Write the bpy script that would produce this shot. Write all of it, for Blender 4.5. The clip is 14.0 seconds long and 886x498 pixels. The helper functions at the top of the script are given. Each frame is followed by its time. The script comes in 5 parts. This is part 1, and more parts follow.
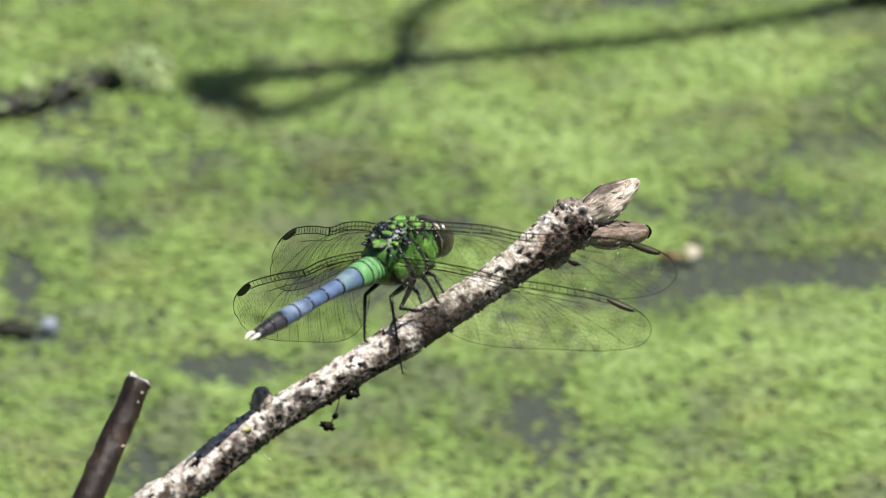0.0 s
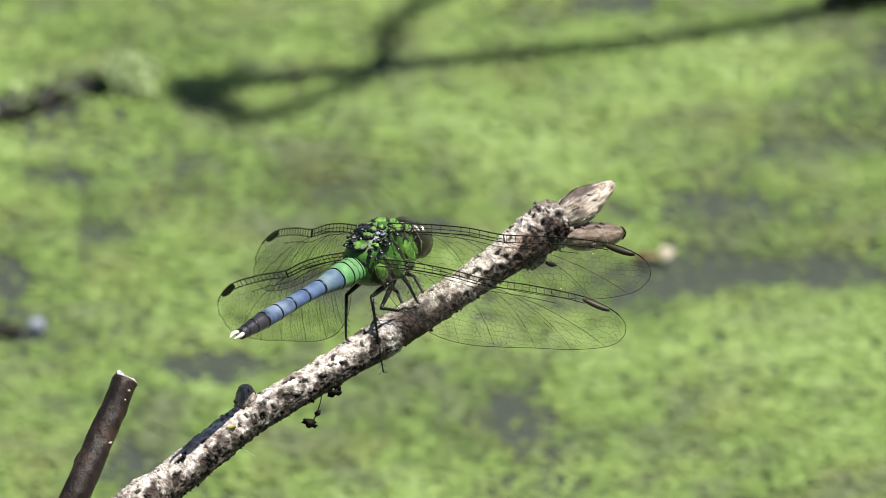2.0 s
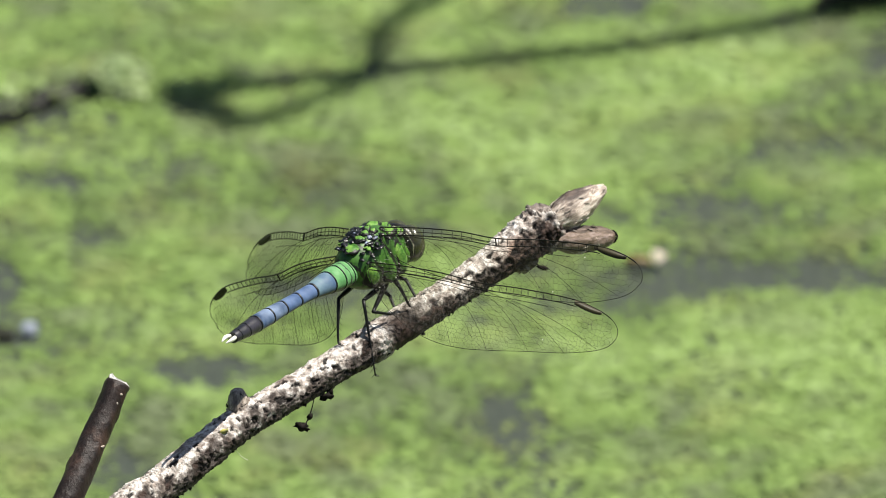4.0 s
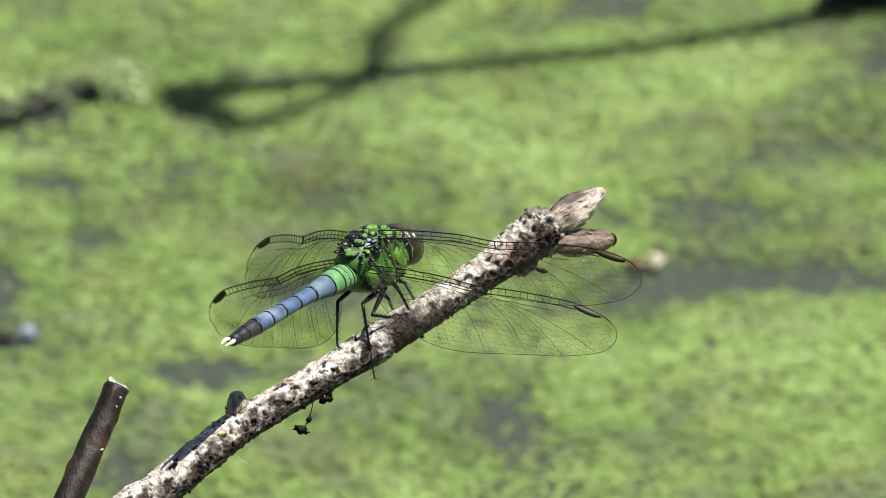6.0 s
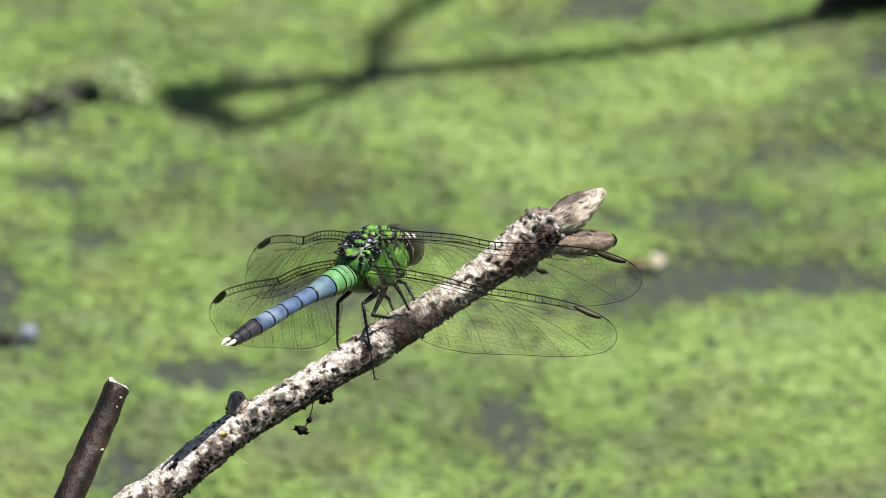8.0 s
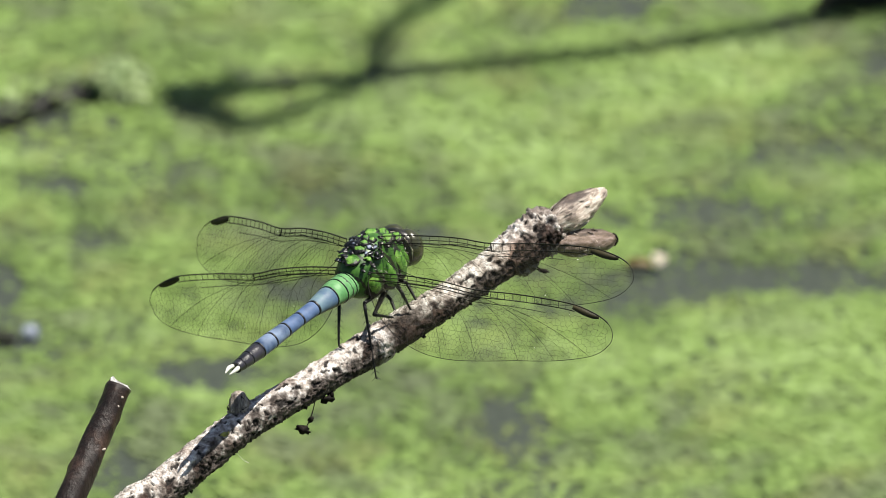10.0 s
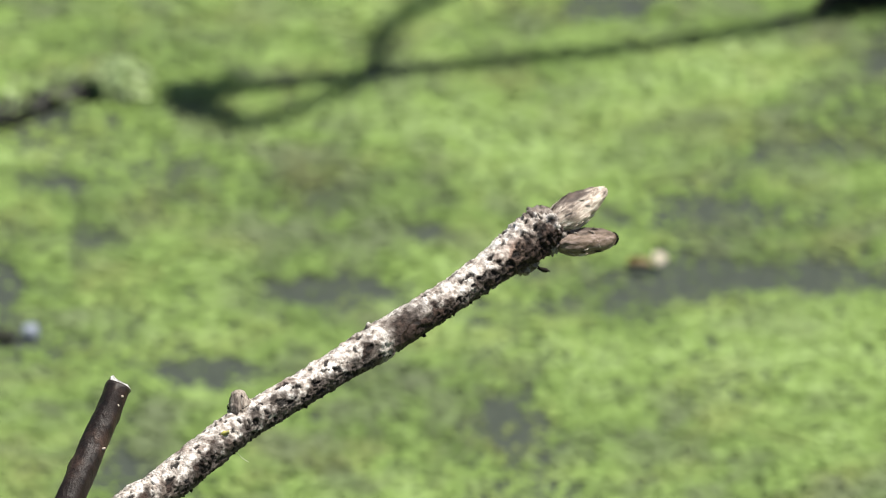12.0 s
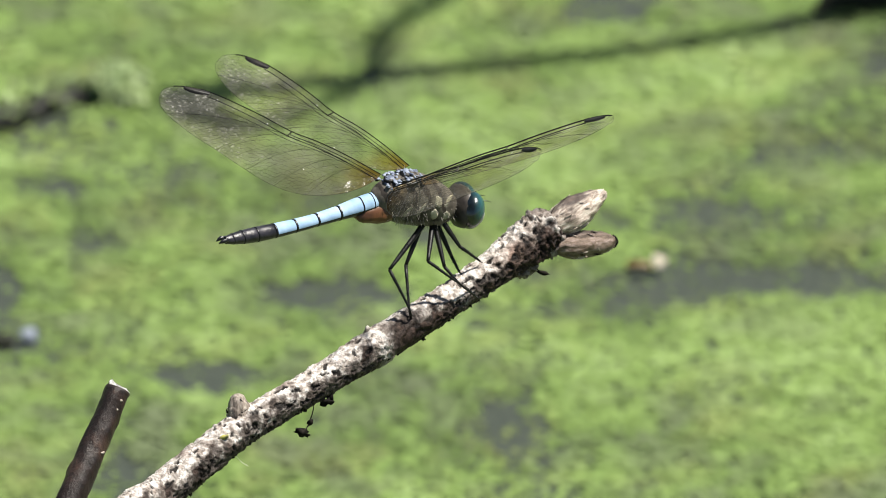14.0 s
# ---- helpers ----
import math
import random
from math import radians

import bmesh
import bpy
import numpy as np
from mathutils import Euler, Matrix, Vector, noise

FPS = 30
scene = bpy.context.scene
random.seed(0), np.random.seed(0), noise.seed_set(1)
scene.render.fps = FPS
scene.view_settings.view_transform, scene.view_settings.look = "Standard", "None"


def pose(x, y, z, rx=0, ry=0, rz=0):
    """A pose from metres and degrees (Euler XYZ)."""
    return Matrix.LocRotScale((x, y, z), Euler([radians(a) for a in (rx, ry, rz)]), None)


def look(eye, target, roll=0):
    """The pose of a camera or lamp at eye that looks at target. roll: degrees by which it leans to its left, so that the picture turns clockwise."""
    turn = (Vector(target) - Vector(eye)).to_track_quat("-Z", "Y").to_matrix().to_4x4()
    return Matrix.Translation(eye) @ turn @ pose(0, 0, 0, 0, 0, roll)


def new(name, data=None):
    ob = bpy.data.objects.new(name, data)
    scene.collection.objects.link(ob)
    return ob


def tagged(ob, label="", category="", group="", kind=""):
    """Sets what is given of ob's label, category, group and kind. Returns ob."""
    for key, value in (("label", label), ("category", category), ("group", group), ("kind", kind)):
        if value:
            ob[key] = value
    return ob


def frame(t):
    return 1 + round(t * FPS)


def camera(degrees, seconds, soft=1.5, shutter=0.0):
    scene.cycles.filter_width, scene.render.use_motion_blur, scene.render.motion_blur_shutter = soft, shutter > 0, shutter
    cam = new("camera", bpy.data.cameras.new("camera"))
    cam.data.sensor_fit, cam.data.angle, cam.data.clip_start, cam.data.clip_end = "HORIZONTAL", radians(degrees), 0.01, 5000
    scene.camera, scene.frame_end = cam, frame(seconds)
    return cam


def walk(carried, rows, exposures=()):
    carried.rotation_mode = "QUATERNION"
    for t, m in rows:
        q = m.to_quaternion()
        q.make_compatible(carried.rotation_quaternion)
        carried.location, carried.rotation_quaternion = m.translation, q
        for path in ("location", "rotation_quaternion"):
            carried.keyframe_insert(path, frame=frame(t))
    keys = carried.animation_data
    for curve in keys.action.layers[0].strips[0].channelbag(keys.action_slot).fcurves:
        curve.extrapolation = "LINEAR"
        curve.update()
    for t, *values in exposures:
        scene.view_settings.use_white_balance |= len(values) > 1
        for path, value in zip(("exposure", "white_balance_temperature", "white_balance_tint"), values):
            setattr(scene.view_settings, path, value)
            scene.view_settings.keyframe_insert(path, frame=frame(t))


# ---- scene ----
from mathutils import Quaternion

cam = camera(3.0, 14.0, soft=0.9, shutter=0.12)
cam.data.dof.use_dof = True
cam.data.dof.focus_distance = 2.084
cam.data.dof.aperture_fstop = 55.0
cam.data.dof.aperture_blades = 0
walk(cam, [
    (0.0, look((0.0000, -1.7728, 1.1835), (-0.00365, -0.00048, 0.15916), 0.04)),
    (0.5, look((0.0000, -1.7960, 1.1969), (-0.00267, -0.00045, 0.15922), 0.04)),
    (1.0, look((0.0000, -1.8104, 1.2053), (-0.00195, -0.00039, 0.15932), 0.02)),
    (1.5, look((0.0000, -1.8162, 1.2086), (-0.00145, -0.00040, 0.15931), 0.02)),
    (2.0, look((0.0000, -1.8162, 1.2086), (-0.00111, -0.00041, 0.15929), 0.03)),
    (2.5, look((0.0000, -1.8173, 1.2092), (-0.00079, -0.00041, 0.15930), 0.03)),
    (3.0, look((0.0000, -1.8175, 1.2093), (-0.00053, -0.00034, 0.15940), 0.01)),
    (5.5, look((0.0000, -1.8177, 1.2095), (0.00001, 0.00000, 0.16001), -0.02)),
    (6.5, look((0.0000, -1.8187, 1.2100), (-0.00000, 0.00000, 0.16000), 0.00)),
    (7.5, look((0.0000, -1.8188, 1.2101), (-0.00002, 0.00004, 0.16007), 0.05)),
    (8.0, look((0.0000, -1.8188, 1.2101), (-0.00004, 0.00004, 0.16007), 0.06)),
    (10.5, look((0.0000, -1.8198, 1.2106), (-0.00021, -0.00001, 0.15998), -0.03)),
    (11.5, look((0.0000, -1.8188, 1.2101), (-0.00020, -0.00007, 0.15989), 0.01)),
    (12.5, look((0.0000, -1.8180, 1.2096), (-0.00026, -0.00006, 0.15990), -0.03)),
    (13.5, look((0.0000, -1.8164, 1.2087), (-0.00019, -0.00004, 0.15993), -0.09)),
    (14.0, look((0.0000, -1.8156, 1.2082), (-0.00012, 0.00014, 0.16024), -0.12)),
], exposures=[(0.0, 1.0), (14.0, 1.0)])

# ---- light ----
SUN = Vector((0.400, 0.110, 0.890)).normalized()
world = bpy.data.worlds.new("sky")
scene.world = world
world.use_nodes = True
wn = world.node_tree
sky = wn.nodes.new("ShaderNodeTexSky")
sky.sky_type, sky.sun_disc = "NISHITA", False
sky.sun_elevation = math.asin(SUN.z)
sky.sun_rotation = math.atan2(SUN.x, SUN.y)
wn.nodes["Background"].inputs["Strength"].default_value = 0.046
wn.links.new(sky.outputs["Color"], wn.nodes["Background"].inputs["Color"])
sun_data = bpy.data.lights.new("sun", "SUN")
sun_data.energy, sun_data.angle, sun_data.color = 5.0, radians(0.53), (1.0, 0.95, 0.86)
sun_lamp = new("sun", sun_data)
sun_lamp.matrix_world = look(SUN * 5, (0, 0, 0))

MM = 0.001


# ---- materials ----
class Nodes:
    """A small wrapper that wires a principled material."""

    def __init__(self, name):
        self.mat = bpy.data.materials.new(name)
        self.mat.use_nodes = True
        self.t = self.mat.node_tree
        self.bsdf = self.t.nodes["Principled BSDF"]

    def add(self, kind, **props):
        n = self.t.nodes.new("ShaderNode" + kind)
        for key, value in props.items():
            n.inputs[key.replace("_", " ")].default_value = value
        return n

    def link(self, a, b):
        self.t.links.new(a, b)

    def coord(self, stretch=(1, 1, 1), space="Object"):
        c, m = self.add("TexCoord"), self.add("Mapping")
        m.inputs["Scale"].default_value = stretch
        self.link(c.outputs[space], m.inputs["Vector"])
        return m.outputs["Vector"]

    def noise(self, vec, scale, detail=4.0, rough=0.55):
        n = self.add("TexNoise", Scale=scale, Detail=detail, Roughness=rough)
        self.link(vec, n.inputs["Vector"])
        return n.outputs["Fac"]

    def voronoi(self, vec, scale):
        n = self.add("TexVoronoi", Scale=scale)
        self.link(vec, n.inputs["Vector"])
        return n.outputs["Distance"]

    def ramp(self, fac, *stops):
        n = self.add("ValToRGB")
        e = n.color_ramp.elements
        while len(e) < len(stops):
            e.new(0.5)
        for el, (p, c) in zip(e, stops):
            el.position, el.color = p, (*c, 1)
        self.link(fac, n.inputs["Fac"])
        return n.outputs["Color"]

    def mix(self, fac, a, b):
        n = self.t.nodes.new("ShaderNodeMix")
        n.data_type = "RGBA"
        for sock, v in ((n.inputs[0], fac), (n.inputs[6], a), (n.inputs[7], b)):
            if isinstance(v, (int, float)):
                sock.default_value = v
            elif isinstance(v, tuple):
                sock.default_value = (*v, 1)
            else:
                self.link(v, sock)
        return n.outputs[2]

    def math(self, op, a, b=0.0):
        n = self.t.nodes.new("ShaderNodeMath")
        n.operation = op
        for sock, v in zip(n.inputs, (a, b)):
            if isinstance(v, (int, float)):
                sock.default_value = v
            else:
                self.link(v, sock)
        return n.outputs[0]

    def bump(self, height, strength, dist):
        n = self.add("Bump", Strength=strength, Distance=dist)
        self.link(height, n.inputs["Height"])
        self.link(n.outputs["Normal"], self.bsdf.inputs["Normal"])

    def done(self, color=None, rough=0.6, metal=0.0, spec=0.5):
        if isinstance(color, tuple):
            self.bsdf.inputs["Base Color"].default_value = (*color, 1)
        elif color is not None:
            self.link(color, self.bsdf.inputs["Base Color"])
        if isinstance(rough, (int, float)):
            self.bsdf.inputs["Roughness"].default_value = rough
        else:
            self.link(rough, self.bsdf.inputs["Roughness"])
        self.bsdf.inputs["Metallic"].default_value = metal
        self.bsdf.inputs["Specular IOR Level"].default_value = spec
        return self.mat


def chitin(name, dark, light, scale=900, rough=0.35, spec=0.5, bump=0.3):
    """Insect cuticle: two tones, fine pits."""
    n = Nodes(name)
    v = n.coord()
    f = n.noise(v, scale, 5)
    n.bump(n.noise(v, scale * 6, 3), bump, 0.00008)
    return n.done(n.ramp(f, (0.35, dark), (0.65, light)), rough, 0.0, spec)


def bark_material():
    n = Nodes("bark")
    v = n.coord()
    pit = n.add("Attribute")
    pit.attribute_name = "pit"
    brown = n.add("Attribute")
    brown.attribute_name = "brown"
    fine = n.noise(v, 1300, 6, 0.55)
    mid = n.noise(v, 420, 5, 0.6)
    pale = n.ramp(fine, (0.30, (0.15, 0.124, 0.106)), (0.44, (0.37, 0.325, 0.288)), (0.62, (0.70, 0.672, 0.635)))
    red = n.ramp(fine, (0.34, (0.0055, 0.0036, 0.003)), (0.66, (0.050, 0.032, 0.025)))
    tan = n.ramp(fine, (0.34, (0.045, 0.031, 0.024)), (0.64, (0.22, 0.162, 0.128)))
    patch = n.ramp(mid, (0.52, (0, 0, 0)), (0.66, (0.75, 0.75, 0.75)))
    base = n.mix(patch, pale, tan)
    rust = n.add("Attribute")
    rust.attribute_name = "rust"
    base = n.mix(rust.outputs["Fac"], base, n.ramp(fine, (0.34, (0.050, 0.028, 0.020)), (0.66, (0.29, 0.185, 0.140))))
    # bark's own dark brown, plus shade painted along the lower side
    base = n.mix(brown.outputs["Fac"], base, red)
    cracks = n.ramp(n.math("ABSOLUTE", n.math("SUBTRACT", n.noise(v, 620, 5, 0.6), 0.5)), (0.0, (0.6, 0.6, 0.6)), (0.018, (0, 0, 0)))
    specks = n.ramp(n.voronoi(v, 1900), (0.16, (0.7, 0.7, 0.7)), (0.24, (0, 0, 0)))
    rare = n.ramp(n.noise(v, 500, 2), (0.45, (0, 0, 0)), (0.6, (1, 1, 1)))
    base = n.mix(n.math("MAXIMUM", cracks, n.math("MULTIPLY", specks, rare)), base, (0.022, 0.016, 0.013))
    col = n.mix(pit.outputs["Fac"], base, (0.006, 0.0045, 0.004))
    n.bump(n.math("ADD", n.math("ADD", fine, mid), n.math("MULTIPLY", n.noise(v, 3600, 4, 0.6), 0.5)), 0.8, 0.0005)
    return n.done(col, n.math("ADD", n.math("MULTIPLY", fine, 0.35), 0.42), 0.0, 0.16)


def bud_material(name, dim):
    n = Nodes(name)
    v = n.coord((1, 1, 0.22))
    fine = n.noise(v, 2200, 6, 0.7)
    mid = n.noise(v, 420, 4)
    warm = 1.0 if dim > 0.5 else 0.84
    a = n.ramp(fine, (0.34, (dim * 0.09, dim * 0.066 * warm, dim * 0.050 * warm * warm)), (0.48, (dim * 0.32, dim * 0.26 * warm, dim * 0.21 * warm * warm)), (0.64, (dim * 0.62, dim * 0.56 * warm, dim * 0.49 * warm)))
    b = n.ramp(fine, (0.3, (0.016, 0.010, 0.008)), (0.7, (0.09, 0.060, 0.045)))
    n.bump(n.math("ADD", fine, mid), 0.8, 0.0004)
    return n.done(n.mix(n.ramp(mid, (0.48, (0, 0, 0)), (0.62, (1, 1, 1))), a, b), 0.5)


def stick_material():
    n = Nodes("dead_stick")
    v = n.coord((1, 1, 0.35))
    fine = n.noise(v, 1800, 6, 0.7)
    mid = n.noise(v, 260, 4)
    a = n.ramp(fine, (0.3, (0.004, 0.003, 0.0025)), (0.7, (0.020, 0.011, 0.008)))
    b = n.ramp(fine, (0.3, (0.014, 0.008, 0.006)), (0.7, (0.070, 0.040, 0.028)))
    n.bump(n.math("ADD", fine, mid), 0.6, 0.0003)
    return n.done(n.mix(n.ramp(mid, (0.50, (0, 0, 0)), (0.66, (1, 1, 1))), a, b), 0.42, 0.0, 0.3)


def water_material():
    """Still, murky pond water under a film of algae and crumbled duckweed."""
    n = Nodes("pond_water")
    v = n.coord()
    big = n.noise(v, 55, 5, 0.6)
    mid = n.noise(v, 230, 5, 0.65)
    fine = n.noise(v, 900, 4, 0.6)
    film = n.ramp(fine, (0.35, (0.024, 0.030, 0.025)), (0.65, (0.052, 0.062, 0.046)))
    weed = n.ramp(fine, (0.35, (0.07, 0.10, 0.028)), (0.65, (0.16, 0.22, 0.060)))
    away = n.add("VectorMath")
    away.operation = "DISTANCE"
    n.link(n.coord(), away.inputs[0])
    away.inputs[1].default_value = (0.0, 0.28, 0.0)
    open_water = n.math("MULTIPLY", n.math("LESS_THAN", away.outputs["Value"], 0.125), 0.16)
    cover = n.ramp(n.math("SUBTRACT", n.math("ADD", n.math("MULTIPLY", big, 0.6), n.math("MULTIPLY", mid, 0.4)), open_water), (0.44, (0, 0, 0)), (0.54, (1, 1, 1)))
    n.bump(n.math("ADD", fine, mid), 0.5, 0.0006)
    return n.done(n.mix(cover, film, weed), 0.5, 0.0, 0.16)


def duckweed_material():
    """Fronds from sappy green to olive and bleached yellow, in drifts."""
    n = Nodes("duckweed")
    g = n.add("NewGeometry")
    v = n.coord()
    vigour = n.add("Attribute")
    vigour.attribute_name = "vigour"
    clump = n.noise(v, 150, 4, 0.6)
    tone = n.math("ADD", n.math("ADD", n.math("MULTIPLY", g.outputs["Random Per Island"], 0.18), n.math("MULTIPLY", clump, 0.46)), n.math("ADD", n.math("MULTIPLY", vigour.outputs["Fac"], 0.26), 0.05))
    col = n.ramp(tone, (0.28, (0.060, 0.078, 0.036)), (0.42, (0.090, 0.138, 0.040)), (0.56, (0.135, 0.203, 0.054)), (0.76, (0.198, 0.276, 0.104)))
    olive = n.ramp(tone, (0.28, (0.075, 0.080, 0.034)), (0.76, (0.215, 0.245, 0.085)))
    drift = n.ramp(n.noise(v, 62, 4, 0.6), (0.50, (0, 0, 0)), (0.68, (0.7, 0.7, 0.7)))
    grey = n.ramp(n.noise(n.coord((1.0, 1.0, 3.0)), 88, 4, 0.6), (0.48, (0, 0, 0)), (0.64, (0.85, 0.85, 0.85)))
    poor = n.ramp(vigour.outputs["Fac"], (0.35, (1, 1, 1)), (1.0, (0.40, 0.40, 0.40)))
    col = n.mix(n.math("MULTIPLY", grey, poor), n.mix(n.math("MULTIPLY", drift, poor), col, olive), (0.092, 0.112, 0.062))
    return n.done(col, 0.6, 0.0, 0.12)


def eye_material(name, top, low, axis=2, middle=0.0):
    """Glossy compound eye, two-toned from above to below, with fine facets."""
    n = Nodes(name)
    v = n.coord()
    sep = n.add("SeparateXYZ")
    n.link(v, sep.inputs[0])
    f = n.math("ADD", n.math("MULTIPLY", n.math("SUBTRACT", sep.outputs[axis], middle), 260.0), 0.4)
    n.bump(n.voronoi(v, 9000), 0.12, 0.00004)
    mottle = n.noise(v, 900, 4)
    return n.done(n.mix(n.math("MULTIPLY", mottle, 0.5), n.ramp(f, (0.2, low), (0.75, top)), low), 0.2, 0.0, 0.9)


def banded(name, ground, stripe, lean, lines, width, rough, scale=700, belly=None):
    """Thorax cuticle with slanted sutures or stripes in body space."""
    n = Nodes(name)
    v = n.coord()
    sep = n.add("SeparateXYZ")
    n.link(v, sep.inputs[0])
    wob = n.math("MULTIPLY", n.math("SUBTRACT", n.noise(v, 420, 5, 0.6), 0.5), 0.0024)
    c = n.math("ADD", n.math("ADD", sep.outputs[0], n.math("MULTIPLY", sep.outputs[2], lean)), wob)
    mask = None
    for at in lines:
        d = n.math("ABSOLUTE", n.math("SUBTRACT", c, at * MM))
        m = n.math("LESS_THAN", d, width * MM)
        mask = m if mask is None else n.math("MAXIMUM", mask, m)
    f = n.noise(v, scale, 5)
    base = n.ramp(f, (0.32, ground[0]), (0.66, ground[1]))
    col = n.mix(mask, base, n.ramp(f, (0.3, stripe[0]), (0.7, stripe[1])))
    if belly:
        low = n.math("LESS_THAN", n.math("ADD", sep.outputs[2], n.math("MULTIPLY", wob, 1.5)), belly[0] * MM)
        col = n.mix(low, col, n.ramp(f, (0.3, belly[1]), (0.7, belly[2])))
    n.bump(n.noise(v, 2600, 4), 0.35, 0.0001)
    return n.done(col, rough, 0.0, 0.35)


def membrane_material(name, stops, haze, root_gloss):
    """Thin wing film: see-through, tinted along the span (stops at shares of 30 mm), dusty, crinkled and glossy at the
    root, with painted white sparkles.
    """
    n = Nodes(name)
    v = n.coord()
    sep = n.add("SeparateXYZ")
    n.link(v, sep.inputs[0])
    span = n.math("DIVIDE", n.math("ABSOLUTE", sep.outputs[1]), 0.030)
    cloudy = n.math("ADD", span, n.math("MULTIPLY", n.math("SUBTRACT", n.noise(v, 220, 4), 0.5), 0.22))
    see = n.add("BsdfTransparent")
    n.link(n.ramp(cloudy, *stops), see.inputs["Color"])
    gloss = n.add("BsdfGlossy", Roughness=0.16)
    gloss.inputs["Color"].default_value = (1, 1, 1, 1)
    bump = n.add("Bump", Strength=0.9, Distance=0.0003)
    n.link(n.noise(v, 1100, 3), bump.inputs["Height"])
    n.link(bump.outputs["Normal"], gloss.inputs["Normal"])
    dif = n.add("BsdfDiffuse")
    a, b = n.add("MixShader"), n.add("MixShader")
    crinkle = n.ramp(n.noise(v, 620, 2), (0.60, (0, 0, 0)), (0.63, (1, 1, 1)))
    n.link(n.math("ADD", n.math("MULTIPLY", crinkle, n.ramp(span, (0.07, (root_gloss,) * 3), (0.12, (0, 0, 0)))), 0.0006), a.inputs["Fac"])
    worn = n.ramp(n.noise(v, 150, 4, 0.65), (0.44, (0, 0, 0)), (0.62, (1, 1, 1)))
    dust = n.math("MULTIPLY", worn, n.ramp(n.noise(v, 2300, 3, 0.7), (0.56, (0, 0, 0)), (0.68, (1, 1, 1))))
    outer = n.ramp(span, (0.15, (0.35,) * 3), (0.75, (1, 1, 1)))
    # sparkle painted as sparse white matt dots
    painted_sparkle = n.math("MULTIPLY", n.math("LESS_THAN", n.voronoi(v, 640), 0.046), 0.6)
    film = n.math("MULTIPLY", outer, n.math("ADD", n.math("MULTIPLY", n.math("ADD", worn, 0.4), haze), n.math("MULTIPLY", dust, haze * 5)))
    n.link(n.math("ADD", painted_sparkle, film), b.inputs["Fac"])
    n.link(n.mix(n.math("MINIMUM", n.math("MULTIPLY", painted_sparkle, 2.0), 1.0), (0.60, 0.58, 0.52), (0.85, 0.85, 0.82)), dif.inputs["Color"])
    n.link(see.outputs[0], a.inputs[1])
    n.link(gloss.outputs[0], a.inputs[2])
    n.link(a.outputs[0], b.inputs[1])
    n.link(dif.outputs[0], b.inputs[2])
    n.link(b.outputs[0], n.t.nodes["Material Output"].inputs["Surface"])
    return n.mat


BARK, BUD, STICK = bark_material(), bud_material("bud_scale", 1.15), stick_material()
BROWN_BUD, GREY_BUD = bud_material("brown_bud_scale", 0.42), bud_material("grey_bud_scale", 0.7)
WATER, WEED = water_material(), duckweed_material()
BLACK = chitin("black_cuticle", (0.002, 0.002, 0.0025), (0.007, 0.007, 0.008), rough=0.32)
MATT = chitin("matt_black_cuticle", (0.0015, 0.0015, 0.0015), (0.006, 0.006, 0.006), rough=0.45, spec=0.25)
VEIN = chitin("wing_vein", (0.006, 0.005, 0.004), (0.016, 0.013, 0.010), rough=0.5, spec=0.25)
FINE_VEIN = chitin("fine_wing_vein", (0.008, 0.007, 0.004), (0.024, 0.020, 0.010), rough=0.5, spec=0.25)
WHITE = chitin("ivory_cuticle", (0.42, 0.41, 0.36), (0.66, 0.65, 0.60), rough=0.4)
CUT_WOOD = chitin("cut_wood", (0.06, 0.056, 0.054), (0.58, 0.57, 0.56), 900, 0.35)
MOSS = chitin("yellow_lichen", (0.10, 0.10, 0.03), (0.46, 0.42, 0.10), 1500, 0.7)
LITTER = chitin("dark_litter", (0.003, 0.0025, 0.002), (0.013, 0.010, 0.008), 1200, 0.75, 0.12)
SILK = chitin("silk", (0.55, 0.55, 0.5), (0.8, 0.8, 0.75), 1200, 0.5)
LEAF = chitin("pale_leaf", (0.10, 0.15, 0.055), (0.27, 0.35, 0.15), 300, 0.5, 0.3)
PETAL = chitin("bleached_petal", (0.28, 0.24, 0.17), (0.50, 0.46, 0.38), 500, 0.5)
BROWN_STALK = chitin("brown_stalk", (0.10, 0.062, 0.02), (0.22, 0.15, 0.05), 500, 0.5)
LOG = chitin("wet_log", (0.004, 0.005, 0.003), (0.016, 0.019, 0.009), 300, 0.65, 0.15)
DRIFT = chitin("weathered_driftwood", (0.002, 0.0025, 0.002), (0.024, 0.026, 0.020), 620, 0.6, 0.2, 0.6)
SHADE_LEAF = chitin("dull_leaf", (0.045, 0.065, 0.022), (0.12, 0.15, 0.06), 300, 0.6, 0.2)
SHELL = chitin("shell_flake", (0.03, 0.038, 0.05), (0.20, 0.23, 0.28), 900, 0.3, 0.3)


# ---- mesh helpers ----
def mesh_object(name, verts, faces, material, parent=None, label="", smooth=True):
    me = bpy.data.meshes.new(name)
    me.from_pydata([tuple(v) for v in verts], [], faces)
    for m in material if isinstance(material, (list, tuple)) else (material,):
        me.materials.append(m)
    if smooth:
        me.polygons.foreach_set("use_smooth", [True] * len(me.polygons))
    me.update()
    ob = new(name, me)
    if parent is not None:
        ob.parent = parent
    return tagged(ob, label)


